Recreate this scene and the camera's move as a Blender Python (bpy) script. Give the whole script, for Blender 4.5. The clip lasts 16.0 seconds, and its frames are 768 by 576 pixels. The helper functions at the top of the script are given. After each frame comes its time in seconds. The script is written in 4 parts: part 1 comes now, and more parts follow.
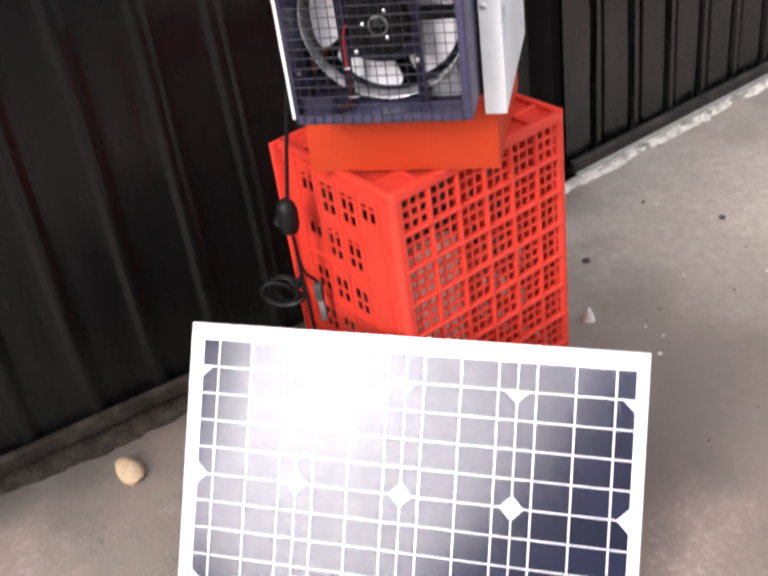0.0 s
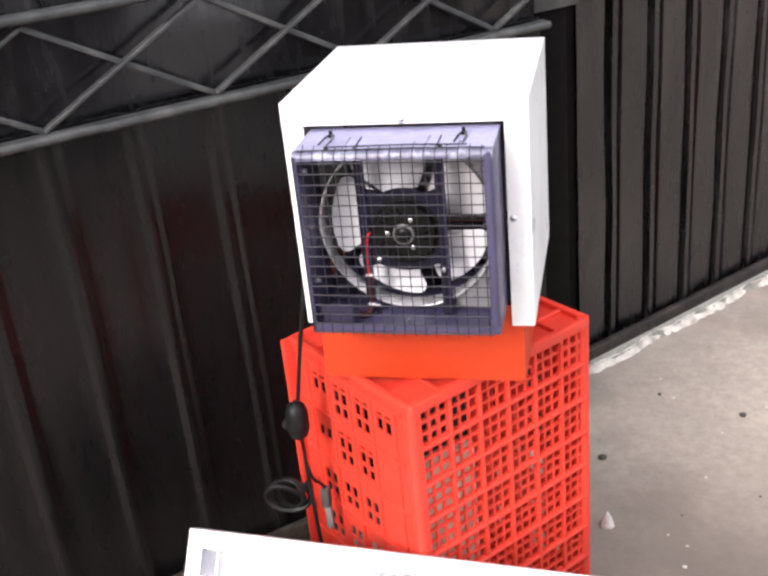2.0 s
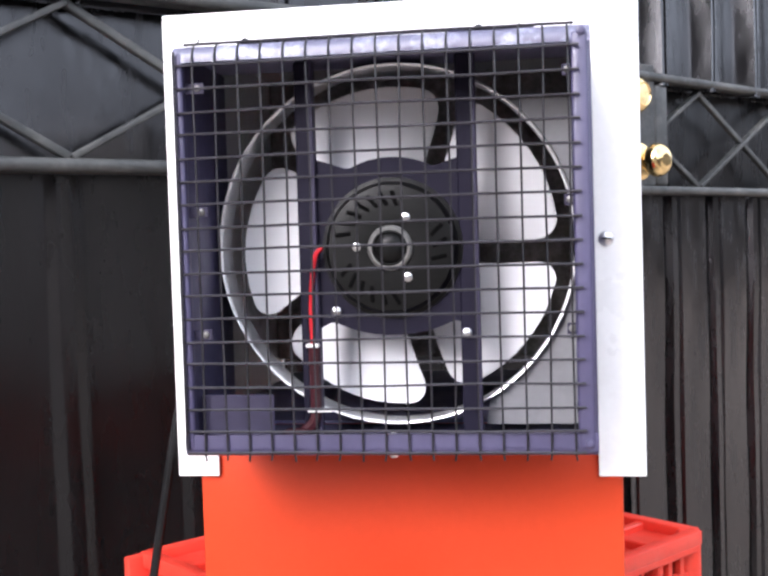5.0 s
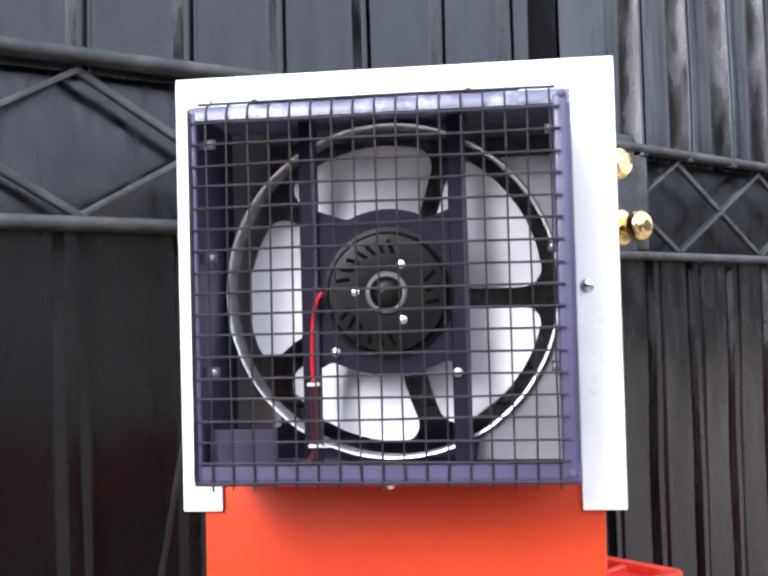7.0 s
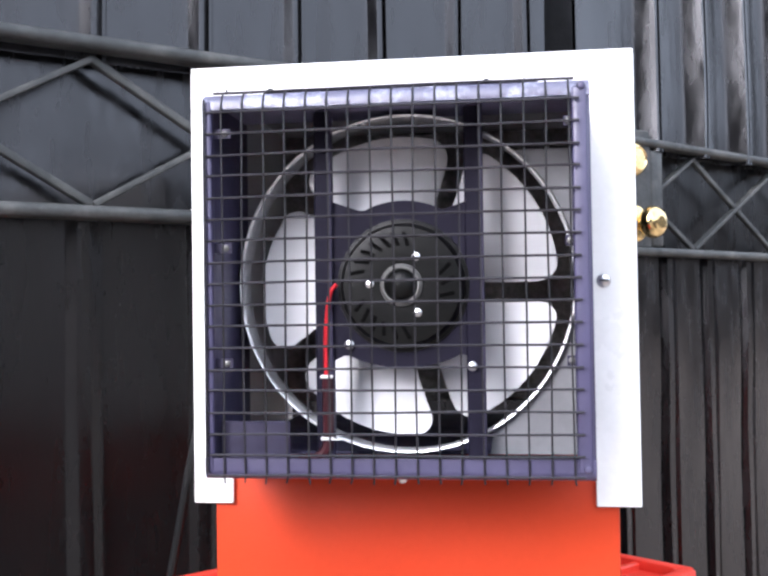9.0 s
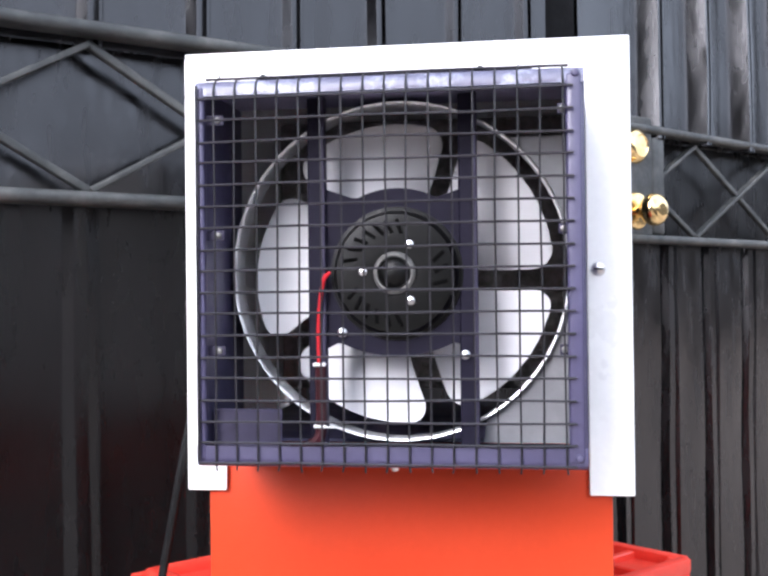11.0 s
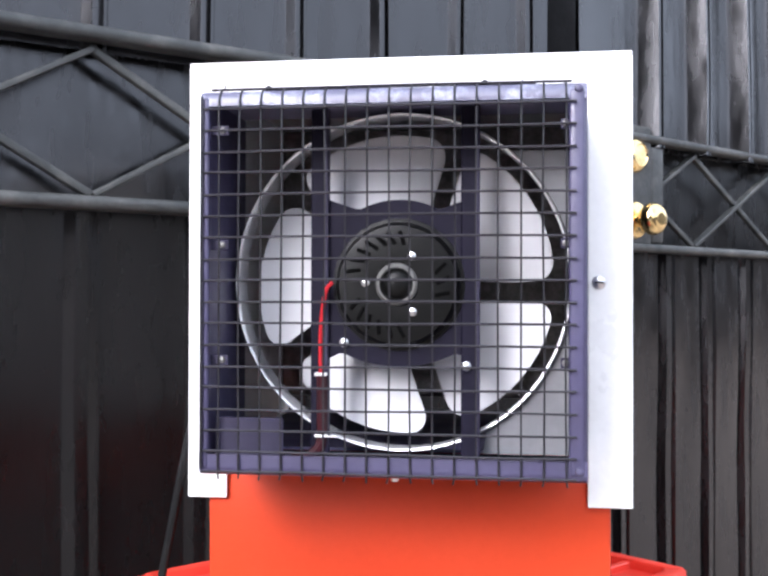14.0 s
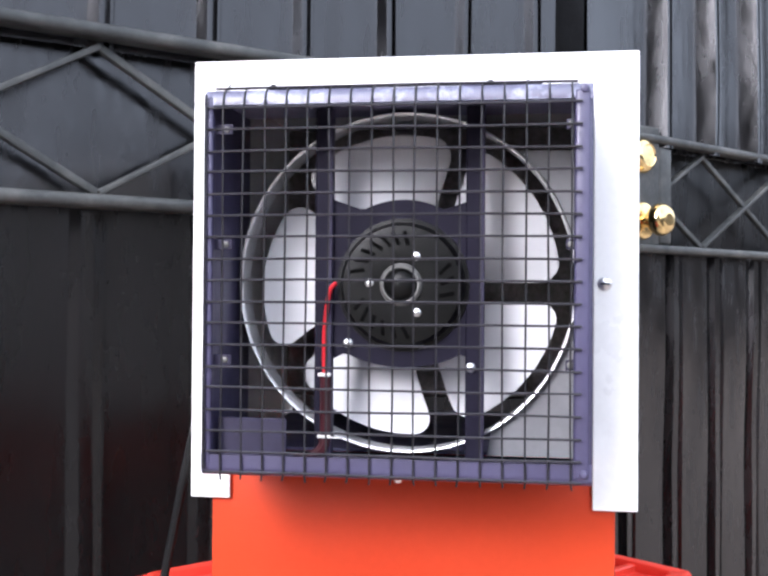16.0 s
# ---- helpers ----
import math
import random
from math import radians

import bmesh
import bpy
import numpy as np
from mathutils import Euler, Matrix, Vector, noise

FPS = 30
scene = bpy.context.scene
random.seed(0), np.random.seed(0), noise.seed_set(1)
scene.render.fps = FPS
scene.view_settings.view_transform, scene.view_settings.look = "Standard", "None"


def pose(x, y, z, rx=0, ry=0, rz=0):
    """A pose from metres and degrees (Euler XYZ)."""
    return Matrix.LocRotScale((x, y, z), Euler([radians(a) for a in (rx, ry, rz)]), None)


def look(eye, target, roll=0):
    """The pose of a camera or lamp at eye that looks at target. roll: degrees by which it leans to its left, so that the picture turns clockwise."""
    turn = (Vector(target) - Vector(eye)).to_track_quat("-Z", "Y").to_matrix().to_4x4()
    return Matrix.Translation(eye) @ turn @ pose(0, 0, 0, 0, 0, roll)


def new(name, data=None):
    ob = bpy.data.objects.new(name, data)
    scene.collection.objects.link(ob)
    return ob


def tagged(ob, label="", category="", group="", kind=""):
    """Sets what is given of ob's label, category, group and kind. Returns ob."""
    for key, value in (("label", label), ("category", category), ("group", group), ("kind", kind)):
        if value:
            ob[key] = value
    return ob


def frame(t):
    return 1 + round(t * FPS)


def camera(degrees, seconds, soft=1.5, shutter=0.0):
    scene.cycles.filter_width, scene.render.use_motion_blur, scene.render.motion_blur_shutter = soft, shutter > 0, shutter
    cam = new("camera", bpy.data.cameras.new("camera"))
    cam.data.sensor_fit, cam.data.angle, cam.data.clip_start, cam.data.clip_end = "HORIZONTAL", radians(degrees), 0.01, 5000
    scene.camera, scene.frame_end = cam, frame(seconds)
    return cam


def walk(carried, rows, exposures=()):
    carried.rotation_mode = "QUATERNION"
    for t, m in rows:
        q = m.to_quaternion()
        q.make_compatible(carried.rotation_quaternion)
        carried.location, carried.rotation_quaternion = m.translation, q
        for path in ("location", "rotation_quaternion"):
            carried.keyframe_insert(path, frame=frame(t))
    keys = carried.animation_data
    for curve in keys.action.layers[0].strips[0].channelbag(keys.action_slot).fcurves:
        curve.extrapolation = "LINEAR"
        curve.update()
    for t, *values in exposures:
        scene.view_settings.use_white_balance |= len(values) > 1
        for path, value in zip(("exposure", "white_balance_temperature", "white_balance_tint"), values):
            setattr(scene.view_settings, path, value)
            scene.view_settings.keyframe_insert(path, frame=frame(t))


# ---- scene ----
PATH = [
    (0.0, (0.2920, -1.2227, 1.2056), (-0.1598, 0.3810, 0.0992), -8.39),
    (0.5, (0.2923, -1.2494, 1.1849), (-0.1751, 0.2315, -0.0754), -10.89),
    (0.8, (0.2895, -1.2534, 1.1797), (-0.1971, 0.1759, -0.1319), -12.49),
    (1.0, (0.2762, -1.2440, 1.1812), (-0.1950, 0.2344, -0.0807), -11.39),
    (1.5, (0.2737, -1.1930, 1.2273), (-0.1922, 0.4921, 0.2560), -7.48),
    (2.0, (0.2427, -1.1218, 1.2400), (-0.1990, 0.6284, 0.3788), -5.76),
    (2.5, (0.2108, -0.9515, 1.2164), (-0.2426, 0.7726, 0.3099), -4.35),
    (3.0, (0.1877, -0.8142, 1.2020), (-0.2859, 0.8730, 0.2382), -4.23),
    (3.5, (0.0946, -0.6900, 1.1316), (-0.1921, 1.0101, 0.1179), -4.45),
    (4.0, (0.0834, -0.6202, 0.9764), (-0.1416, 1.2710, 0.3660), -1.26),
    (4.5, (0.0762, -0.6025, 0.8124), (-0.1903, 1.3659, 0.5790), -2.66),
    (5.0, (0.0769, -0.6236, 0.7794), (-0.1987, 1.3556, 0.6979), -1.72),
    (7.5, (0.0755, -0.6677, 0.7608), (-0.1659, 1.3168, 0.8206), -1.47),
    (8.0, (0.0735, -0.6601, 0.7641), (-0.1847, 1.3224, 0.8214), -0.82),
    (8.5, (0.0724, -0.6628, 0.7614), (-0.1945, 1.3186, 0.8148), -0.84),
    (11.0, (0.0795, -0.6594, 0.7625), (-0.1960, 1.3215, 0.7840), -0.64),
    (11.5, (0.0774, -0.6610, 0.7633), (-0.1952, 1.3203, 0.7761), -0.08),
    (12.0, (0.0764, -0.6620, 0.7648), (-0.1845, 1.3209, 0.7756), 0.21),
    (12.5, (0.0805, -0.6630, 0.7670), (-0.1698, 1.3213, 0.7774), -0.31),
    (13.0, (0.0786, -0.6634, 0.7662), (-0.1744, 1.3205, 0.7820), 0.06),
    (13.5, (0.0789, -0.6636, 0.7672), (-0.1793, 1.3196, 0.7846), -0.19),
    (14.0, (0.0766, -0.6637, 0.7679), (-0.1921, 1.3180, 0.7934), 0.11),
    (14.5, (0.0785, -0.6636, 0.7678), (-0.1873, 1.3183, 0.8026), -0.03),
    (15.0, (0.0772, -0.6613, 0.7676), (-0.1972, 1.3196, 0.7965), 0.10),
    (15.5, (0.0760, -0.6592, 0.7667), (-0.2142, 1.3195, 0.7899), -0.03),
    (16.0, (0.0783, -0.6602, 0.7688), (-0.2052, 1.3195, 0.7923), 0.42),
]
LENS = 40.95
EXPOSURES = [(t, e, k, 12 if t < 3.6 else 11 if t < 5 else 10) for t, e, k in ((0.0, 1.52, 5950), (0.5, 0.22, 5900), (1.0, -0.17, 5900), (1.3, 0.15, 5850), (1.5, 0.45, 5850), (2.0, 1.94, 6050), (2.5, 2.25, 6050), (3.5, 2.25, 6050), (4.0, 2.3, 5900),
                                          (4.5, 2.15, 5750), (7.5, 2.1, 5480), (16.0, 2.1, 5480))]
cam = camera(LENS, 16.0, soft=2.65, shutter=0.25)
walk(cam, [(t, look(eye, target, roll)) for t, eye, target, roll in PATH], EXPOSURES)

# ---------------------------------------------------------------- light
SUN_ELEVATION, SUN_AZIMUTH = radians(29), radians(-152.5)
world = bpy.data.worlds.new("sky")
scene.world = world
world.use_nodes = True
wn = world.node_tree
for n in list(wn.nodes):
    wn.nodes.remove(n)
sky = wn.nodes.new("ShaderNodeTexSky")
sky.sky_type, sky.sun_disc = "NISHITA", False
sky.sun_elevation, sky.sun_rotation = SUN_ELEVATION, SUN_AZIMUTH
sky.air_density, sky.dust_density, sky.ozone_density = 0.12, 8.0, 0.0
back = wn.nodes.new("ShaderNodeBackground")
back.inputs["Strength"].default_value = 0.097
wout = wn.nodes.new("ShaderNodeOutputWorld")
wn.links.new(sky.outputs[0], back.inputs[0])
# an even white cloud layer over the clear sky
cloud = wn.nodes.new("ShaderNodeBackground")
cloud.inputs["Color"].default_value, cloud.inputs["Strength"].default_value = (0.99, 0.985, 0.985, 1), 0.505
both = wn.nodes.new("ShaderNodeAddShader")
wn.links.new(back.outputs[0], both.inputs[0])
wn.links.new(cloud.outputs[0], both.inputs[1])
wn.links.new(both.outputs[0], wout.inputs[0])

sun_data = bpy.data.lights.new("sun", "SUN")
sun_data.energy, sun_data.angle, sun_data.color = 0.085, radians(10), (1.0, 0.96, 0.9)
sun = new("sun", sun_data)
sun_way = Vector((math.sin(SUN_AZIMUTH) * math.cos(SUN_ELEVATION), math.cos(SUN_AZIMUTH) * math.cos(SUN_ELEVATION), math.sin(SUN_ELEVATION)))
sun.matrix_world = look(sun_way * 20, (0, 0, 0))


# ---------------------------------------------------------------- materials
def material(name, color, rough=0.5, metal=0.0, spots=None, spot_scale=8.0, spot_range=(0.45, 0.7), grain=0.0, grain_scale=200.0,
             bump=0.0, bump_scale=120.0, rough_var=0.0, coat=0.0, vary=0.0, stretch=None, gloss=0.5, tint=(1.0, 1.0, 1.0)):
    """A node material: base colour, patches of a second colour, fine grain, relief and uneven gloss."""
    m = bpy.data.materials.new(name)
    m.use_nodes = True
    nt = m.node_tree
    b = nt.nodes["Principled BSDF"]
    mp = nt.nodes.new("ShaderNodeMapping")
    geo = nt.nodes.new("ShaderNodeNewGeometry")
    nt.links.new(geo.outputs["Position"], mp.inputs["Vector"])
    if stretch:
        mp.inputs["Scale"].default_value = stretch
    src = mp.outputs[0]

    def noise_tex(scale, detail=5.0, rough_=0.6):
        n = nt.nodes.new("ShaderNodeTexNoise")
        n.inputs["Scale"].default_value, n.inputs["Detail"].default_value, n.inputs["Roughness"].default_value = scale, detail, rough_
        nt.links.new(src, n.inputs["Vector"])
        return n.outputs["Fac"]

    def ramp(sock, lo, hi):
        r = nt.nodes.new("ShaderNodeMapRange")
        r.inputs["From Min"].default_value, r.inputs["From Max"].default_value = lo, hi
        nt.links.new(sock, r.inputs["Value"])
        return r

    def mix(fac, a, c, blend="MIX"):
        x = nt.nodes.new("ShaderNodeMix")
        x.data_type, x.blend_type = "RGBA", blend
        if isinstance(fac, float):
            x.inputs[0].default_value = fac
        else:
            nt.links.new(fac, x.inputs[0])
        for sock, i in ((a, 6), (c, 7)):
            if isinstance(sock, tuple):
                x.inputs[i].default_value = (*sock[:3], 1)
            else:
                nt.links.new(sock, x.inputs[i])
        return x.outputs[2]

    col = tuple(color)
    if spots:
        col = mix(ramp(noise_tex(spot_scale, 6.0, 0.65), *spot_range).outputs[0], col, spots)
    if grain:
        g = ramp(noise_tex(grain_scale, 3.0), 0.3, 0.7)
        g.inputs["To Min"].default_value, g.inputs["To Max"].default_value = 1 - grain, 1 + grain
        col = mix(1.0, col, g.outputs[0], "MULTIPLY")
    if vary:
        info = nt.nodes.new("ShaderNodeObjectInfo")
        v = ramp(info.outputs["Random"], 0, 1)
        v.inputs["To Min"].default_value, v.inputs["To Max"].default_value = 1 - vary, 1 + vary
        col = mix(1.0, col, v.outputs[0], "MULTIPLY")
    if isinstance(col, tuple):
        b.inputs["Base Color"].default_value = (*col[:3], 1)
    else:
        nt.links.new(col, b.inputs["Base Color"])
    b.inputs["Metallic"].default_value = metal
    b.inputs["Roughness"].default_value = rough
    if rough_var:
        r = ramp(noise_tex(spot_scale * 2.5, 5.0), 0.3, 0.7)
        r.inputs["To Min"].default_value, r.inputs["To Max"].default_value = max(0.02, rough - rough_var), min(1, rough + rough_var)
        nt.links.new(r.outputs[0], b.inputs["Roughness"])
    b.inputs["Specular IOR Level"].default_value = gloss
    b.inputs["Specular Tint"].default_value = (*tint, 1)
    b.inputs["Coat Weight"].default_value = coat
    b.inputs["Coat Roughness"].default_value = 0.12
    if bump:
        bp = nt.nodes.new("ShaderNodeBump")
        bp.inputs["Strength"].default_value, bp.inputs["Distance"].default_value = bump, 0.004
        nt.links.new(noise_tex(bump_scale, 6.0, 0.7), bp.inputs["Height"])
        nt.links.new(bp.outputs[0], b.inputs["Normal"])
    return m


M_WHITE = material("white_enamel", (0.9, 0.9, 0.885), 0.32, spots=(0.74, 0.73, 0.7), spot_scale=5, grain=0.02, bump=0.05, bump_scale=60, rough_var=0.06)
M_INNER = material("inner_zinc_sheet", (0.2, 0.2, 0.21), 0.5, spots=(0.15, 0.15, 0.16), spot_scale=12, grain=0.04)
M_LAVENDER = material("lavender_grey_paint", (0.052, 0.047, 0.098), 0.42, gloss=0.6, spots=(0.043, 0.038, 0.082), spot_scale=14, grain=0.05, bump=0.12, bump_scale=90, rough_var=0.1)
# Same lavender painted paler for the sky light falling on the top.
M_TOP_LIT = material("sky_lit_lavender_top", (0.26, 0.255, 0.38), 0.5, spots=(0.2, 0.195, 0.31), spot_scale=22, grain=0.08, bump=0.12, bump_scale=90)
# Paler base and spots paint the sky's sheen on the rolled top edge.
M_EDGE = material("sky_sheen_lavender_edge", (0.085, 0.083, 0.135), 0.36, gloss=0.7, spots=(0.26, 0.27, 0.36), spot_scale=55, spot_range=(0.5, 0.66), grain=0.1, bump=0.15, bump_scale=140)
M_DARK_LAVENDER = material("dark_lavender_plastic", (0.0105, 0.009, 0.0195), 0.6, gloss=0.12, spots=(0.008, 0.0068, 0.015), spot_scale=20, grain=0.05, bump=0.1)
M_STRAP_EDGE = material("mid_lavender_edge", (0.03, 0.026, 0.052), 0.5, gloss=0.3, spots=(0.022, 0.019, 0.04), spot_scale=30, grain=0.1)
M_WIRE = material("dull_galvanised_wire", (0.034, 0.032, 0.038), 0.34, metal=0.4, spots=(0.02, 0.019, 0.022), spot_scale=60, vary=0.15)
# Darker copy of the same wire; uprights catch less top light, painted in.
M_WIRE_DARK = material("shaded_wire", (0.013, 0.012, 0.014), 0.45, metal=0.25, spots=(0.022, 0.02, 0.023), spot_scale=60, vary=0.15)
M_STEEL = material("bright_zinc_steel", (0.75, 0.75, 0.76), 0.28, metal=1.0, spots=(0.5, 0.5, 0.5), spot_scale=90)
M_PAD = material("straw_pad", (0.24, 0.225, 0.21), 0.9, spots=(0.12, 0.11, 0.1), spot_scale=60, grain=0.3, bump=0.6, bump_scale=200)
M_RING = material("polished_aluminium_ring", (0.8, 0.8, 0.82), 0.3, metal=0.65, spots=(0.55, 0.55, 0.57), spot_scale=30)
M_BLACK_PLASTIC = material("black_plastic", (0.006, 0.006, 0.0065), 0.45, gloss=0.22, spots=(0.014, 0.014, 0.014), spot_scale=40, grain=0.08, bump=0.06)
# Black for bars that stand for the shade inside the motor's vent slots.
M_HOLE = material("slot_shade_black", (0.002, 0.002, 0.002), 0.9, gloss=0.05)
M_MOTOR = material("charcoal_motor_casing", (0.0035, 0.0035, 0.0034), 0.36, gloss=0.2, spots=(0.0055, 0.0055, 0.005), spot_scale=50, grain=0.08, bump=0.08)
M_BEARING = material("dull_cast_grey", (0.17, 0.168, 0.16), 0.4, metal=0.4, spots=(0.08, 0.08, 0.075), spot_scale=120, grain=0.1)
M_BLADE = material("white_fan_plastic", (0.64, 0.64, 0.66), 0.45, spots=(0.58, 0.58, 0.6), spot_scale=25, grain=0.02)
M_ORANGE = material("orange_enamel", (0.47, 0.045, 0.0115), 0.42, gloss=0.2, spots=(0.44, 0.041, 0.0105), spot_scale=6, grain=0.02, bump=0.04, bump_scale=40, rough_var=0.05)
M_CRATE = material("red_orange_crate_plastic", (0.8, 0.062, 0.034), 0.36, spots=(0.72, 0.068, 0.042), spot_scale=18, grain=0.05, bump=0.1, bump_scale=150, rough_var=0.08)
M_BLOCK = material("pale_cement_slab", (0.93, 0.79, 0.65), 0.9, spots=(0.84, 0.68, 0.54), spot_scale=25, grain=0.15, bump=0.5)
M_GATE = material("black_gate_paint", (0.0032, 0.0030, 0.0033), 0.28, gloss=0.34, tint=(0.96, 0.97, 1.0), spots=(0.0056, 0.0050, 0.0050), spot_scale=14, spot_range=(0.4, 0.75), grain=0.15, grain_scale=260, bump=0.22, bump_scale=22, rough_var=0.05, stretch=(1, 1, 0.25))
# Glossier copy of the gate paint; sheets using it mirror more sky.
M_GATE_GLOSSY = material("glossier_black_gate_paint", (0.0026, 0.0024, 0.0028), 0.24, gloss=0.68, tint=(0.96, 0.96, 1.0), spots=(0.005, 0.0045, 0.0046), spot_scale=14, spot_range=(0.4, 0.75), grain=0.15, grain_scale=260, bump=0.16, bump_scale=22, rough_var=0.12, stretch=(1, 1, 0.25))
M_POST = material("black_post_paint", (0.0022, 0.0018, 0.002), 0.6, gloss=0.08, spots=(0.006, 0.004, 0.004), spot_scale=16, spot_range=(0.6, 0.8), grain=0.15, bump=0.2, bump_scale=30, rough_var=0.1)
M_RAIL = material("dusty_black_rail", (0.026, 0.028, 0.028), 0.52, spots=(0.075, 0.075, 0.07), spot_scale=18, grain=0.15, bump=0.25, bump_scale=90, rough_var=0.12)
M_MUDDY = material("mud_splashed_black_rail", (0.012, 0.0095, 0.0078), 0.7, spots=(0.045, 0.034, 0.027), spot_scale=20, grain=0.2, bump=0.3, bump_scale=70)
# Dark brown carrying the shade at the left gate's foot, on bank and rail.
M_FOOT_SHADE = material("foot_shade_brown", (0.026, 0.0215, 0.017), 0.9, gloss=0.1, spots=(0.06, 0.05, 0.039), spot_scale=26, grain=0.3, bump=0.6, bump_scale=90)
M_BRASS = material("worn_brass", (0.84, 0.64, 0.31), 0.14, metal=1.0, spots=(0.55, 0.36, 0.12), spot_scale=70, spot_range=(0.5, 0.8), rough_var=0.08)
M_FRAME = material("white_anodised_aluminium", (0.95, 0.96, 0.97), 0.34, metal=0.22, spots=(0.9, 0.91, 0.92), spot_scale=12, grain=0.03)
M_SHEET = material("white_backsheet", (0.88, 0.89, 0.9), 0.5, grain=0.02)
M_CELL = material("silicon_cell", (0.016, 0.018, 0.036), 0.22, spots=(0.02, 0.021, 0.044), spot_scale=14, vary=0.2, gloss=0.03)
M_BUS = material("tinned_ribbon", (0.86, 0.86, 0.88), 0.35, metal=0.1, grain=0.03)
M_RED_WIRE = material("red_wire_insulation", (0.42, 0.012, 0.02), 0.35, grain=0.04)
M_SLEEVE = material("maroon_sleeve", (0.04, 0.006, 0.01), 0.5, gloss=0.25, spots=(0.024, 0.006, 0.008), spot_scale=60, grain=0.1)
M_PLUG = material("dusty_grey_plastic", (0.05, 0.052, 0.048), 0.5, spots=(0.09, 0.09, 0.082), spot_scale=50, grain=0.1)
M_GREY = material("mid_grey_plastic", (0.2, 0.2, 0.19), 0.5, spots=(0.13, 0.13, 0.12), spot_scale=50, grain=0.1)
M_TIE = material("white_cable_tie", (0.75, 0.75, 0.72), 0.4, grain=0.03)
M_CLAY = material("dry_tan_clay", (0.52, 0.4, 0.25), 0.8, spots=(0.42, 0.26, 0.14), spot_scale=28, grain=0.12, bump=0.3)
M_STONE = material("pale_stone", (0.6, 0.55, 0.5), 0.85, spots=(0.4, 0.36, 0.32), spot_scale=60, grain=0.1, bump=0.4)
M_DARK_BIT = material("dark_crumb", (0.06, 0.05, 0.045), 0.9, grain=0.2, bump=0.3)
M_CEMENT = material("pale_cement_edge", (0.74, 0.69, 0.61), 0.9, spots=(0.38, 0.34, 0.29), spot_scale=30, spot_range=(0.46, 0.66), grain=0.2, grain_scale=120, bump=0.6, bump_scale=60)
M_SILL = material("greenish_grey_cement", (0.3, 0.285, 0.24), 0.9, spots=(0.2, 0.19, 0.155), spot_scale=22, grain=0.2, grain_scale=140, bump=0.5, bump_scale=80)
M_PLASTER = material("dark_unseen_wall", (0.05, 0.047, 0.044), 0.85, spots=(0.035, 0.033, 0.031), spot_scale=1.5, grain=0.1, bump=0.3)


def let_light_through(m, color, share):
    """Thin plastic: part of the light that falls on one side comes out of the other."""
    nt = m.node_tree
    tl, mx = nt.nodes.new("ShaderNodeBsdfTranslucent"), nt.nodes.new("ShaderNodeMixShader")
    tl.inputs["Color"].default_value = (*color, 1)
    mx.inputs[0].default_value = share
    nt.links.new(nt.nodes["Principled BSDF"].outputs[0], mx.inputs[1])
    nt.links.new(tl.outputs[0], mx.inputs[2])
    nt.links.new(mx.outputs[0], nt.nodes["Material Output"].inputs["Surface"])


let_light_through(M_CRATE, (0.85, 0.1, 0.06), 0.22)


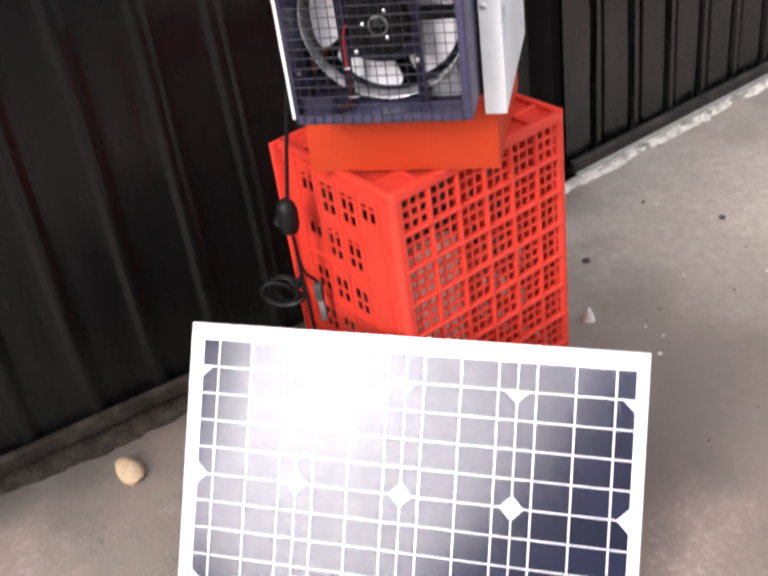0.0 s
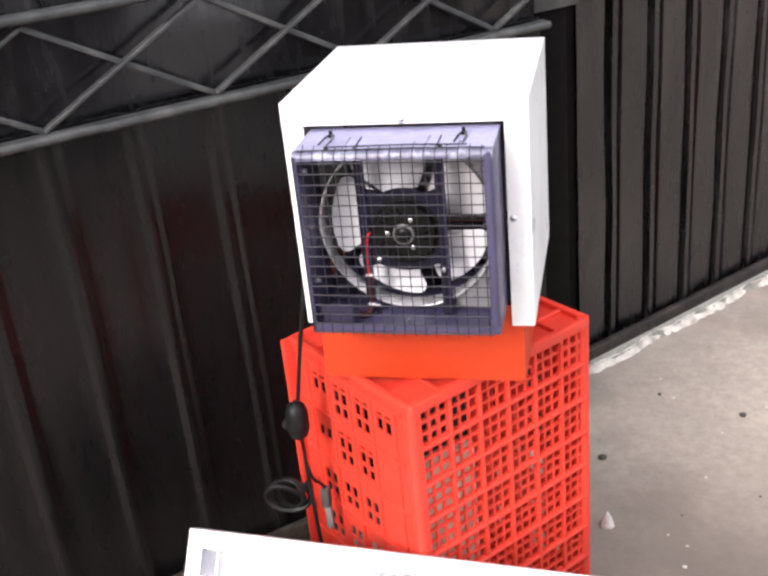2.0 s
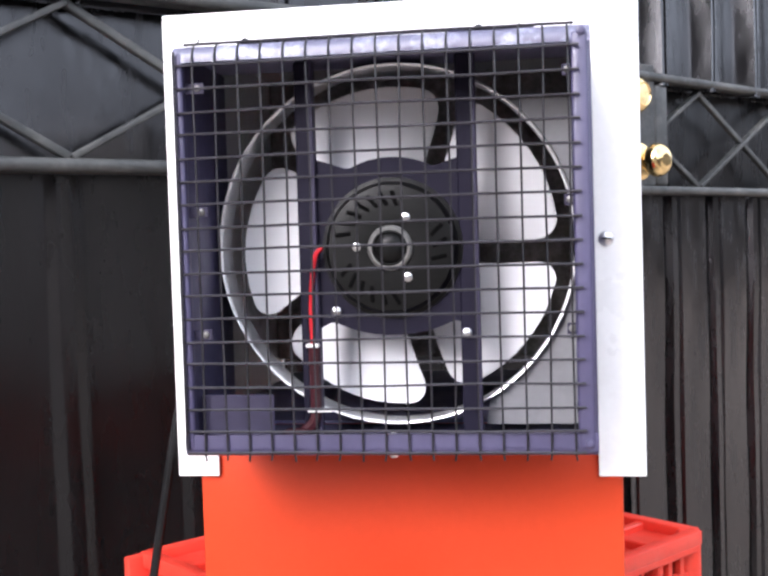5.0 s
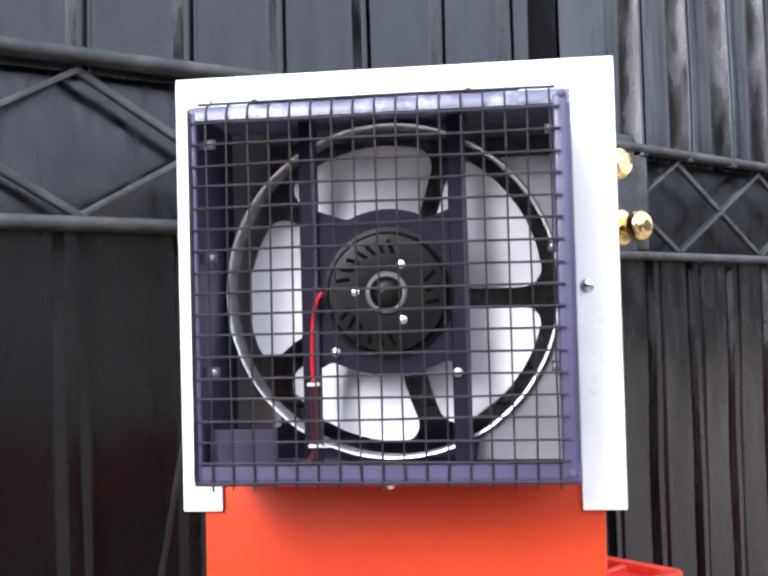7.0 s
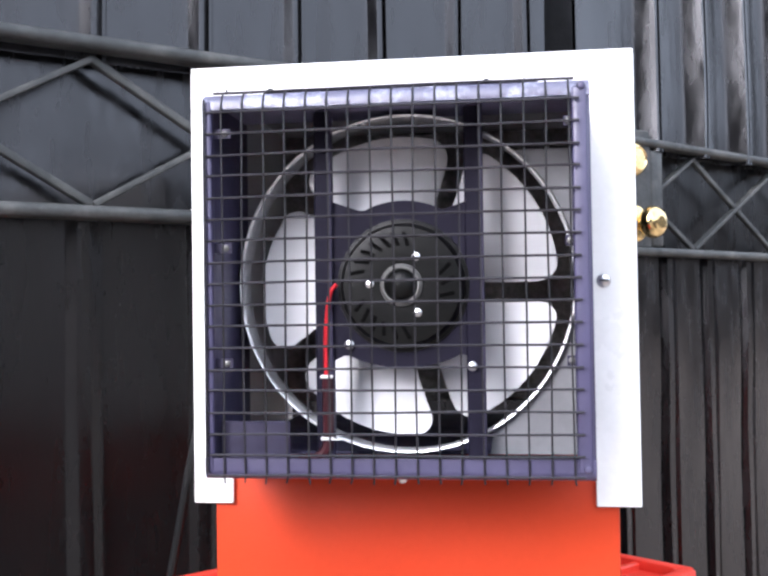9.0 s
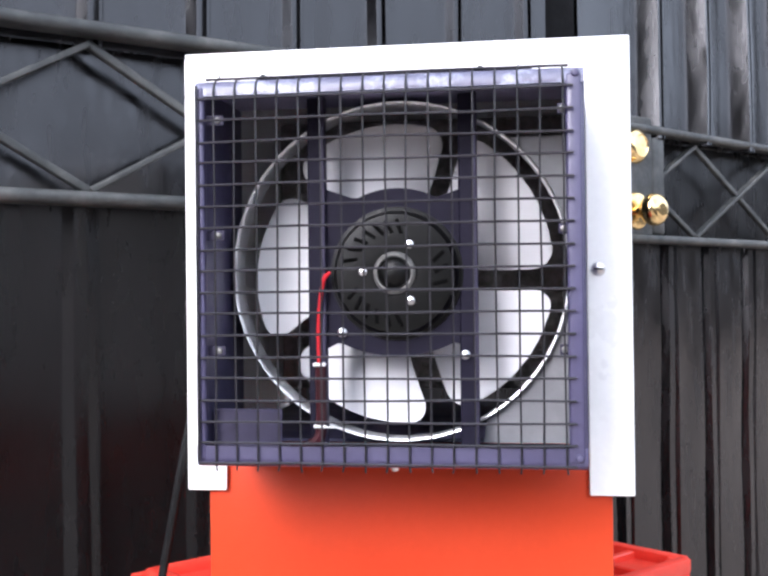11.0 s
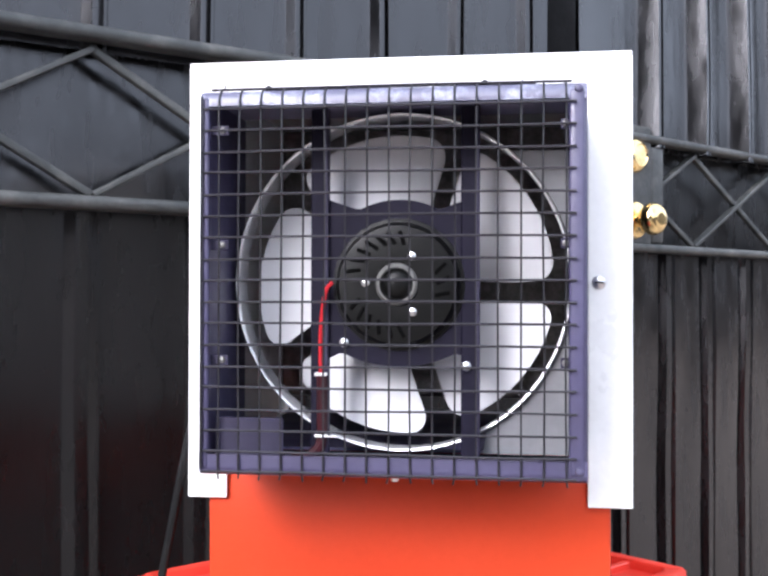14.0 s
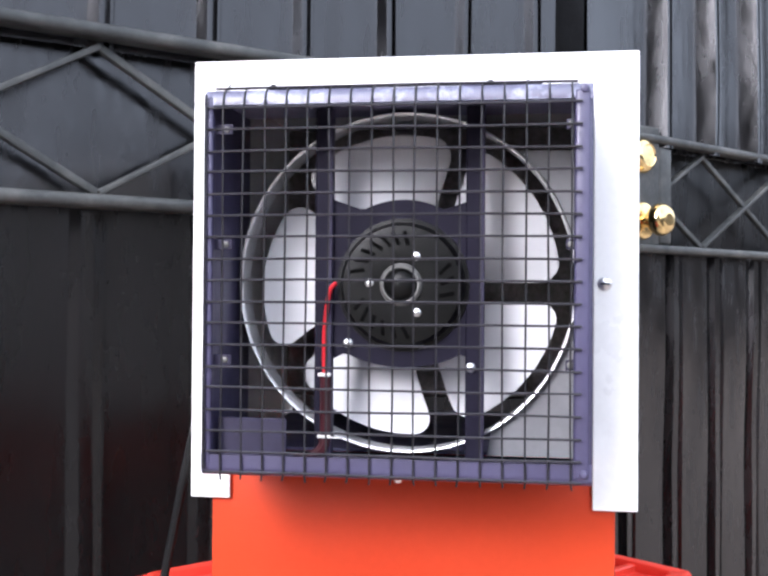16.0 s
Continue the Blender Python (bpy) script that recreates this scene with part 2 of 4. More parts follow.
def ground_material():
    m = material("stained_concrete", (0.262, 0.222, 0.182), 0.72, grain=0.14, grain_scale=160, bump=0.35, bump_scale=70)
    nt = m.node_tree
    b = nt.nodes["Principled BSDF"]
    src = b.inputs["Base Color"].links[0].from_socket
    geo = nt.nodes.new("ShaderNodeNewGeometry")

    def layer(col_in, scale, lo, hi, color, detail=6.0, kind="NOISE"):
        if kind == "NOISE":
            n = nt.nodes.new("ShaderNodeTexNoise")
            n.inputs["Detail"].default_value, n.inputs["Roughness"].default_value = detail, 0.68
            out = n.outputs["Fac"]
        else:
            n = nt.nodes.new("ShaderNodeTexVoronoi")
            out = n.outputs["Distance"]
        n.inputs["Scale"].default_value = scale
        nt.links.new(geo.outputs["Position"], n.inputs["Vector"])
        r = nt.nodes.new("ShaderNodeMapRange")
        r.inputs["From Min"].default_value, r.inputs["From Max"].default_value = lo, hi
        nt.links.new(out, r.inputs["Value"])
        x = nt.nodes.new("ShaderNodeMix")
        x.data_type = "RGBA"
        nt.links.new(r.outputs[0], x.inputs[0])
        nt.links.new(col_in, x.inputs[6])
        x.inputs[7].default_value = (*color, 1)
        return x.outputs[2]

    c = layer(src, 1.7, 0.42, 0.68, (0.187, 0.153, 0.127))
    c = layer(c, 4.5, 0.5, 0.72, (0.33, 0.23, 0.197))
    c = layer(c, 11, 0.58, 0.75, (0.38, 0.34, 0.305))
    c = layer(c, 34, 0.06, 0.035, (0.55, 0.5, 0.46), kind="VORONOI")
    c = layer(c, 27, 0.62, 0.74, (0.1, 0.085, 0.075))
    # a paler patch on the right, and eroded patches where the aggregate shows
    for centre, radius, pale in (((0.85, 0.65, 0), 0.85, True), ((0.66, -0.42, 0), 0.6, False), ((-0.78, -0.6, 0), 0.45, False)):
        dist = nt.nodes.new("ShaderNodeVectorMath")
        dist.operation = "DISTANCE"
        dist.inputs[1].default_value = centre
        nt.links.new(geo.outputs["Position"], dist.inputs[0])
        rag = nt.nodes.new("ShaderNodeTexNoise")
        rag.inputs["Scale"].default_value, rag.inputs["Detail"].default_value = 7.0, 7.0
        nt.links.new(geo.outputs["Position"], rag.inputs["Vector"])
        add = nt.nodes.new("ShaderNodeMath")
        add.operation = "MULTIPLY_ADD"
        add.inputs[1].default_value, add.inputs[2].default_value = -0.7, 0.35
        nt.links.new(rag.outputs["Fac"], add.inputs[0])
        tot = nt.nodes.new("ShaderNodeMath")
        tot.operation = "ADD"
        nt.links.new(dist.outputs["Value"], tot.inputs[0])
        nt.links.new(add.outputs[0], tot.inputs[1])
        r = nt.nodes.new("ShaderNodeMapRange")
        r.inputs["From Min"].default_value, r.inputs["From Max"].default_value = radius, radius * 0.55
        nt.links.new(tot.outputs[0], r.inputs["Value"])
        fine = nt.nodes.new("ShaderNodeTexNoise")
        fine.inputs["Scale"].default_value, fine.inputs["Detail"].default_value, fine.inputs["Roughness"].default_value = 45.0 if pale else 75.0, 8.0, 0.8
        nt.links.new(geo.outputs["Position"], fine.inputs["Vector"])
        cr = nt.nodes.new("ShaderNodeValToRGB")
        cr.color_ramp.elements[0].position, cr.color_ramp.elements[0].color = 0.35 if pale else 0.48, (0.33, 0.278, 0.228, 1) if pale else (0.42, 0.31, 0.25, 1)
        cr.color_ramp.elements[1].position, cr.color_ramp.elements[1].color = 0.68 if pale else 0.72, (0.52, 0.445, 0.37, 1) if pale else (0.85, 0.67, 0.59, 1)
        nt.links.new(fine.outputs["Fac"], cr.inputs[0])
        x = nt.nodes.new("ShaderNodeMix")
        x.data_type = "RGBA"
        k = nt.nodes.new("ShaderNodeMath")
        k.operation = "MULTIPLY"
        k.inputs[1].default_value = 0.8
        nt.links.new(r.outputs[0], k.inputs[0])
        nt.links.new(k.outputs[0], x.inputs[0])
        nt.links.new(c, x.inputs[6])
        nt.links.new(cr.outputs[0], x.inputs[7])
        c = x.outputs[2]
    # a darker brown patch to the right of the crate
    dist = nt.nodes.new("ShaderNodeVectorMath")
    dist.operation = "DISTANCE"
    dist.inputs[1].default_value = (0.56, 0.14, 0)
    nt.links.new(geo.outputs["Position"], dist.inputs[0])
    rag = nt.nodes.new("ShaderNodeTexNoise")
    rag.inputs["Scale"].default_value, rag.inputs["Detail"].default_value = 3.5, 7.0
    nt.links.new(geo.outputs["Position"], rag.inputs["Vector"])
    tot = nt.nodes.new("ShaderNodeMath")
    tot.operation = "MULTIPLY_ADD"
    tot.inputs[1].default_value = 0.5
    nt.links.new(rag.outputs["Fac"], tot.inputs[0])
    nt.links.new(dist.outputs["Value"], tot.inputs[2])
    r = nt.nodes.new("ShaderNodeMapRange")
    r.inputs["From Min"].default_value, r.inputs["From Max"].default_value = 0.92, 0.48
    r.inputs["To Max"].default_value = 0.78
    nt.links.new(tot.outputs[0], r.inputs["Value"])
    x = nt.nodes.new("ShaderNodeMix")
    x.data_type = "RGBA"
    nt.links.new(r.outputs[0], x.inputs[0])
    nt.links.new(c, x.inputs[6])
    x.inputs[7].default_value = (0.13, 0.105, 0.085, 1)
    c = x.outputs[2]
    # dark strip painted for the shade along the gate's foot, ragged at its edge
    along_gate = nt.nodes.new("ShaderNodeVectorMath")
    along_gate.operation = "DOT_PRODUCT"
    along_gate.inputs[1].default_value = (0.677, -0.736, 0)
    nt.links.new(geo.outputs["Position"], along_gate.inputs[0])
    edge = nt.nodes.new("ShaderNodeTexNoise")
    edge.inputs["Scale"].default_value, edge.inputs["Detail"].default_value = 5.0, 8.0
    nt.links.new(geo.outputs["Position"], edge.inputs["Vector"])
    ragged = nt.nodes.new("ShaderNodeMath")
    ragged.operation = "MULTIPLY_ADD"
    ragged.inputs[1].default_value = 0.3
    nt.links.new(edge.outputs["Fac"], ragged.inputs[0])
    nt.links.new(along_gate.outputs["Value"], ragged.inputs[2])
    # mask of the painted shade beside the gate
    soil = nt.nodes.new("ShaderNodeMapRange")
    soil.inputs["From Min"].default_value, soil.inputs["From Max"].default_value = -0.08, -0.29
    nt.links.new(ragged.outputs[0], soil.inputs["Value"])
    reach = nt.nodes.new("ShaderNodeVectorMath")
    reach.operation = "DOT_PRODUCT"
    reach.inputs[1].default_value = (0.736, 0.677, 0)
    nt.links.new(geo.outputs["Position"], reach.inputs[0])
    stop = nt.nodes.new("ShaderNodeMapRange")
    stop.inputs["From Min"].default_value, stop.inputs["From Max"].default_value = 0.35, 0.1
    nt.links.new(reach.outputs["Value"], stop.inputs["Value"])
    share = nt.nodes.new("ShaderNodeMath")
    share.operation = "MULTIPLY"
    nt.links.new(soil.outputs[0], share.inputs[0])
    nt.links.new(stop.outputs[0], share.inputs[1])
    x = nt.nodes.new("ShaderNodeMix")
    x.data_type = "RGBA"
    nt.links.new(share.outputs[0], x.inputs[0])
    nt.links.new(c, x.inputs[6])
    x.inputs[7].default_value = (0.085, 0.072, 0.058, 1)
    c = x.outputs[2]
    nt.links.new(c, b.inputs["Base Color"])
    return m


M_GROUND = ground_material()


# ---------------------------------------------------------------- mesh helpers
def thing(name, label, category, at=None, group="", kind=""):
    ob = new(name)
    ob.empty_display_size = 0.05
    if at is not None:
        ob.matrix_world = at
    return tagged(ob, label, category, group, kind)


def mesh_of(name, bm, mat, smooth=False):
    bmesh.ops.recalc_face_normals(bm, faces=bm.faces)
    me = bpy.data.meshes.new(name)
    bm.to_mesh(me)
    bm.free()
    me.materials.append(mat)
    if smooth:
        me.shade_smooth()
        me.set_sharp_from_angle(angle=radians(38))
    return me


def part(name, bm, mat, parent=None, label="", smooth=False, at=None):
    ob = new(name, mesh_of(name, bm, mat, smooth) if isinstance(bm, bmesh.types.BMesh) else bm)
    if parent:
        ob.parent = parent
    if at is not None:
        ob.matrix_local = at
    return tagged(ob, label)


def box(bm, x0, x1, y0, y1, z0, z1, bevel=0.0, segs=1):
    m = Matrix.Translation(((x0 + x1) / 2, (y0 + y1) / 2, (z0 + z1) / 2)) @ Matrix.Diagonal((x1 - x0, y1 - y0, z1 - z0, 1))
    r = bmesh.ops.create_cube(bm, size=1, matrix=m)
    if bevel:
        edges = {e for v in r["verts"] for e in v.link_edges}
        bmesh.ops.bevel(bm, geom=list(edges), offset=bevel, segments=segs, affect="EDGES", profile=0.5)
    return bm


def bm_box(*a, **k):
    return box(bmesh.new(), *a, **k)


def lathe(bm, profile, segs=32, m=Matrix()):
    """A turned shape about the local z axis. profile: (radius, height) from one end to the other."""
    rings = []
    for r, z in profile:
        if r < 1e-6:
            rings.append([bm.verts.new(m @ Vector((0, 0, z)))])
        else:
            rings.append([bm.verts.new(m @ Vector((r * math.cos(a), r * math.sin(a), z))) for a in (2 * math.pi * i / segs for i in range(segs))])
    for a, b in zip(rings, rings[1:]):
        for i in range(segs):
            j = (i + 1) % segs
            if len(a) == 1 and len(b) > 1:
                bm.faces.new((a[0], b[i], b[j]))
            elif len(b) == 1 and len(a) > 1:
                bm.faces.new((a[i], a[j], b[0]))
            elif len(a) > 1:
                bm.faces.new((a[i], a[j], b[j], b[i]))
    return bm


def tube(bm, pts, r, segs=6):
    """A round bar along a line of points, closed at both ends."""
    pts = [Vector(p) for p in pts]
    rings, side = [], None
    for i, p in enumerate(pts):
        d = (pts[min(i + 1, len(pts) - 1)] - pts[max(i - 1, 0)]).normalized()
        if side is None:
            side = d.orthogonal().normalized()
        side = (side - d * side.dot(d)).normalized()
        up = d.cross(side)
        rings.append([bm.verts.new(p + r * (side * math.cos(a) + up * math.sin(a))) for a in (2 * math.pi * k / segs for k in range(segs))])
    for a, b in zip(rings, rings[1:]):
        for k in range(segs):
            j = (k + 1) % segs
            bm.faces.new((a[k], a[j], b[j], b[k]))
    bm.faces.new(rings[0][::-1])
    bm.faces.new(rings[-1])
    return bm


def curve_points(pts, n=8):
    """Points of a smooth line through pts."""
    pts = [Vector(p) for p in pts]
    ext = [2 * pts[0] - pts[1], *pts, 2 * pts[-1] - pts[-2]]
    out = []
    for i in range(1, len(ext) - 2):
        a, b, c, d = ext[i - 1:i + 3]
        for k in range(n):
            t = k / n
            out.append(0.5 * (2 * b + (c - a) * t + (2 * a - 5 * b + 4 * c - d) * t * t + (3 * b - a - 3 * c + d) * t ** 3))
    return out + [pts[-1]]


def prism(bm, outline, depth, m=Matrix()):
    """A flat outline (x, y) given a thickness along local z."""
    lo = [bm.verts.new(m @ Vector((x, y, 0))) for x, y in outline]
    hi = [bm.verts.new(m @ Vector((x, y, depth))) for x, y in outline]
    n = len(lo)
    bm.faces.new(lo[::-1])
    bm.faces.new(hi)
    for i in range(n):
        bm.faces.new((lo[i], lo[(i + 1) % n], hi[(i + 1) % n], hi[i]))
    return bm


def plate(us, vs, solid, depth, m=Matrix()):
    """A plate cut by a grid of lines; cells for which solid(i, j) is false are holes that go through it."""
    bm, cache = bmesh.new(), {}

    def vert(i, j, k):
        if (i, j, k) not in cache:
            cache[i, j, k] = bm.verts.new(m @ Vector((us[i], vs[j], depth * k)))
        return cache[i, j, k]

    nu, nv = len(us) - 1, len(vs) - 1
    full = lambda i, j: 0 <= i < nu and 0 <= j < nv and solid(i, j)
    for i in range(nu):
        for j in range(nv):
            if not full(i, j):
                continue
            for k in (0, 1):
                bm.faces.new([vert(*q, k) for q in ((i, j), (i + 1, j), (i + 1, j + 1), (i, j + 1))])
            for di, dj, a, b in ((-1, 0, (i, j), (i, j + 1)), (1, 0, (i + 1, j), (i + 1, j + 1)), (0, -1, (i, j), (i + 1, j)), (0, 1, (i, j + 1), (i + 1, j + 1))):
                if not full(i + di, j + dj):
                    bm.faces.new((vert(*a, 0), vert(*b, 0), vert(*b, 1), vert(*a, 1)))
    return bm


# ---------------------------------------------------------------- ground and walls
def ground():
    bm = bmesh.new()
    for a, b in zip((-60, -3, 3), (-3, 3, 60)):
        for c, d in zip((-60, -3, 3), (-3, 3, 60)):
            n = 24 if (a, c) == (-3, -3) else 1
            g = [[bm.verts.new((a + (b - a) * i / n, c + (d - c) * j / n, 0.0)) for j in range(n + 1)] for i in range(n + 1)]
            for i in range(n):
                for j in range(n):
                    bm.faces.new((g[i][j], g[i + 1][j], g[i + 1][j + 1], g[i][j + 1]))
    bmesh.ops.remove_doubles(bm, verts=bm.verts, dist=0.001)
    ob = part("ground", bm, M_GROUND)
    return tagged(ob, "worn brown-grey concrete yard floor with stains", "ground", kind="structure")


ground()


# Unseen walls, added to block sky light and give dark reflections.
def unseen_wall(name, x0, x1, y0, y1, h):
    return tagged(part(name, bm_box(x0, x1, y0, y1, -0.02, h), M_PLASTER), "unseen plain dark wall added to block light and darken reflections", "wall", kind="structure")


unseen_wall("wall_south", -14.0, 14.0, -14.2, -14.0, 2.4)
# unseen, added to cut light from the left and darken the panel's left end
unseen_wall("wall_west", -3.6, -3.4, -14.0, -5.01, 2.0)
unseen_wall("wall_house_west", -3.6, -3.4, -5.0, -2.6, 5.0)
# unseen, added so the gates reflect a dark band at the horizon
unseen_wall("wall_far_east", 14.0, 14.2, -14.0, 14.0, 2.8)
# unseen gable; its slanted edge makes the dark corner of the panel's reflection
gable = prism(bmesh.new(), [(-3.6, -0.02), (-3.6, 3.2), (0.0, 8.6), (3.6, 3.2), (3.6, -0.02)], 0.2, Matrix.Translation((0, -10.0, 0)) @ Matrix.Rotation(radians(90), 4, "X"))
tagged(part("wall_gable", gable, M_PLASTER), "unseen dark gable added for the dark part of the panel reflection", "wall", kind="structure")
# unseen low wall, added so the gate's lower sheets reflect something dark
unseen_wall("wall_east", 1.6, 1.75, -4.0, 0.3, 0.8)

# ---------------------------------------------------------------- gates
LEFT_ORIGIN, LEFT_SLOPE = Vector((-0.335, 0.277, 0)), 0.92
RIGHT_ORIGIN, RIGHT_SLOPE = Vector((0.22, 1.0, 0)), 1.12


def gate_matrix(origin, slope):
    """Local x runs along the gate, local y out of its back, z up."""
    return Matrix.Translation(origin) @ Matrix.Rotation(math.atan(slope), 4, "Z")


def ribbed_sheet(s0, s1, z0, z1, ribs, y=0.014, high=0.011, flank=0.018, bead=True, warp=1.0, crown=0.0, curved=False):
    """Sheet steel folded into upright ribs, a little warped, with a back face."""
    xs = [(s0, 0.0)]
    for r in ribs:
        if crown and s0 + 0.05 < r < s1 - 0.05:
            # a flat crown between two sharp folds
            for c, h0, h1 in ((r - crown, 0.0, high * 0.35), (r + crown, high * 0.35, 0.0)):
                xs += [(c - 0.0095, h0), (c - 0.003, -0.0105), (c + 0.003, -0.0105), (c + 0.0095, h1)]
        elif s0 + 0.05 < r < s1 - 0.03:
            # a folded rib: a sloping flank, then a crown with a lock seam sunk in it, or a soft flank
            c = r - (0.009 if bead else 0.015)
            a = c - flank
            if curved:
                # the sheet swells up to the seam in a hollow curve
                xs += [(a + flank * q / 7, high * (q / 7) ** 1.35) for q in range(8)] + [(r - 0.003, high)]
            else:
                xs += [(a - 0.002, 0.0), (a + flank * 0.08, high * 0.1), (c - flank * 0.08, high * 0.9), (c + 0.002, high), (r - 0.003, high)]
            xs += [(r - 0.0025, high - 0.007), (r + 0.0022, high - 0.007), (r + 0.0027, high), (r + 0.006, high), (r + 0.0075, high * 0.85), (r + 0.009, 0.0)] if bead else [(r + 0.001, high * 0.85), (r + 0.010, high * 0.12), (r + 0.015, 0.0)]
    xs.append((s1, 0.0))
    dense = []
    for (a, ha), (b, hb) in zip(xs, xs[1:]):
        n = max(1, int((b - a) / 0.02)) if ha == hb == 0 else 1
        dense += [(a + (b - a) * i / n, ha + (hb - ha) * i / n) for i in range(n)]
    dense.append(xs[-1])
    nz = max(2, int((z1 - z0) / 0.06))
    bm = bmesh.new()
    grid = []
    for i, (x, h) in enumerate(dense):
        col = []
        for j in range(nz + 1):
            z = z0 + (z1 - z0) * j / nz
            w = warp * 0.005 * noise.noise(Vector((x * 6 + s0, z * 2.3, z0))) + 0.003 * noise.noise(Vector((x * 26, z * 5, 4)))
            col.append(bm.verts.new((x + 0.002 * noise.noise(Vector((x * 9, z * 4, 9))), y - h + w, z)))
        grid.append(col)
    for a, b in zip(grid, grid[1:]):
        for j in range(nz):
            bm.faces.new((a[j], b[j], b[j + 1], a[j + 1]))
    r = bmesh.ops.extrude_face_region(bm, geom=list(bm.faces))
    bmesh.ops.translate(bm, verts=[v for v in r["geom"] if isinstance(v, bmesh.types.BMVert)], vec=(0, 0.004, 0))
    return bm


def bar(bm, a, b, w, d, round_off=0.22):
    """A flat-sided bar from a to b (x, z) in the gate's plane, w wide and d deep, its back at y = 0.006."""
    a, b = Vector((a[0], 0, a[1])), Vector((b[0], 0, b[1]))
    t = (b - a).normalized()
    n = Vector((-t.z, 0, t.x))
    m = Matrix(((t.x, 0, n.x, (a.x + b.x) / 2), (0, 1, 0, 0.006 - d / 2), (t.z, 0, n.z, (a.z + b.z) / 2), (0, 0, 0, 1)))
    r = bmesh.ops.create_cube(bm, size=1, matrix=m @ Matrix.Diagonal(((b - a).length, d, w, 1)))
    edges = {e for v in r["verts"] for e in v.link_edges}
    bmesh.ops.bevel(bm, geom=list(edges), offset=min(w, d) * round_off, segments=3, affect="EDGES", profile=0.5)
    return bm


def gate(origin, slope, s0, s1, low, high, first, pitch, ribs, upper_ribs, label, stile=None, high_rib=0.011, flank=0.018, bead=True, paint=None, warp=1.0, crown=0.0, upper_flank=None, upper_high=None, foot=None, upper_paint=None):
    paint = paint or M_GATE
    g = thing("metal_gate", label, "gate", gate_matrix(origin, slope))
    part("lower_sheet", ribbed_sheet(s0, s1, 0.045, low, ribs, high=high_rib, flank=flank, bead=bead, crown=crown), paint, g, smooth=True)
    part("middle_sheet", ribbed_sheet(s0, s1, low - 0.02, high + 0.03, (), y=0.032), upper_paint or M_GATE, g, smooth=True)
    part("upper_sheet", ribbed_sheet(s0, s1, high, 2.6, upper_ribs, high=upper_high or high_rib, flank=upper_flank or flank, warp=warp, curved=bool(upper_flank)), upper_paint or paint, g, smooth=True)
    # the left gate's foot colour is darker and carries shade
    part("bottom_rail", bar(bmesh.new(), (s0, 0.055), (s1, 0.055), 0.03, 0.016), foot or M_MUDDY, g, "mud-splashed black bottom rail", smooth=True)
    part("lower_rail", bar(bmesh.new(), (s0, low - 0.0075), (s1, low - 0.0075), 0.0135, 0.028, 0.42), M_RAIL, g, "dusty black rounded bar", smooth=True)
    part("upper_rail", bar(bmesh.new(), (s0, high + 0.0115), (s1, high + 0.0115), 0.0135, 0.028, 0.42), M_RAIL, g, "dusty black rounded bar", smooth=True)
    k0 = math.ceil((s0 - first) / pitch)
    s = first + k0 * pitch
    ends = [s0 + (0.0 if stile is None else 0.03)] if s - s0 > 0.3 * pitch else []
    while s < s1 - 0.02:
        nxt = min(s + pitch, s1)
        f = (nxt - s) / pitch
        part("brace", bar(bmesh.new(), (s, low + 0.001), (nxt, low + 0.001 + (high - low - 0.002) * f), 0.0062, 0.014), M_RAIL, g, smooth=True)
        part("brace", bar(bmesh.new(), (s, high - 0.001), (nxt, high - 0.001 - (high - low - 0.002) * f), 0.0085, 0.0095), M_RAIL, g, smooth=True)
        s += pitch
    s = first + k0 * pitch
    for e in ends:
        f = (s - e) / pitch
        part("brace", bar(bmesh.new(), (e, low + 0.001 + (high - low - 0.002) * f), (s, low + 0.001), 0.0095, 0.0095), M_RAIL, g, smooth=True)
        part("brace", bar(bmesh.new(), (e, high - 0.001 - (high - low - 0.002) * f), (s, high - 0.001), 0.0085, 0.0095), M_RAIL, g, smooth=True)
    if stile is not None:
        part("lock_stile", bar(bmesh.new(), (stile, low), (stile, high), 0.034, 0.022), M_RAIL, g, smooth=True)
    return g


left_gate = gate(LEFT_ORIGIN, LEFT_SLOPE, -4.6, 0.615, 0.868, 1.011, 0.0, 0.253, [0.002 + 0.1235 * k for k in range(-37, 5)], [0.009 + 0.1138 * k for k in range(-40, 6)],
                 "black-painted ribbed sheet steel gate leaf with crossed braces", bead=False, high_rib=0.009, flank=0.008, foot=M_FOOT_SHADE, upper_paint=M_GATE_GLOSSY)
right_gate = gate(RIGHT_ORIGIN, RIGHT_SLOPE, -0.072, 2.2, 0.862, 1.020, 0.219, 0.272, [0.035 + 0.1255 * k for k in range(0, 17)], [0.104 + 0.1355 * k for k in range(0, 16)],
                  "black ribbed steel gate leaf with brass door knob", stile=0.094, high_rib=0.0145, flank=0.0165, paint=M_GATE_GLOSSY, warp=1.0, crown=0.0165, upper_flank=0.024, upper_high=0.032)


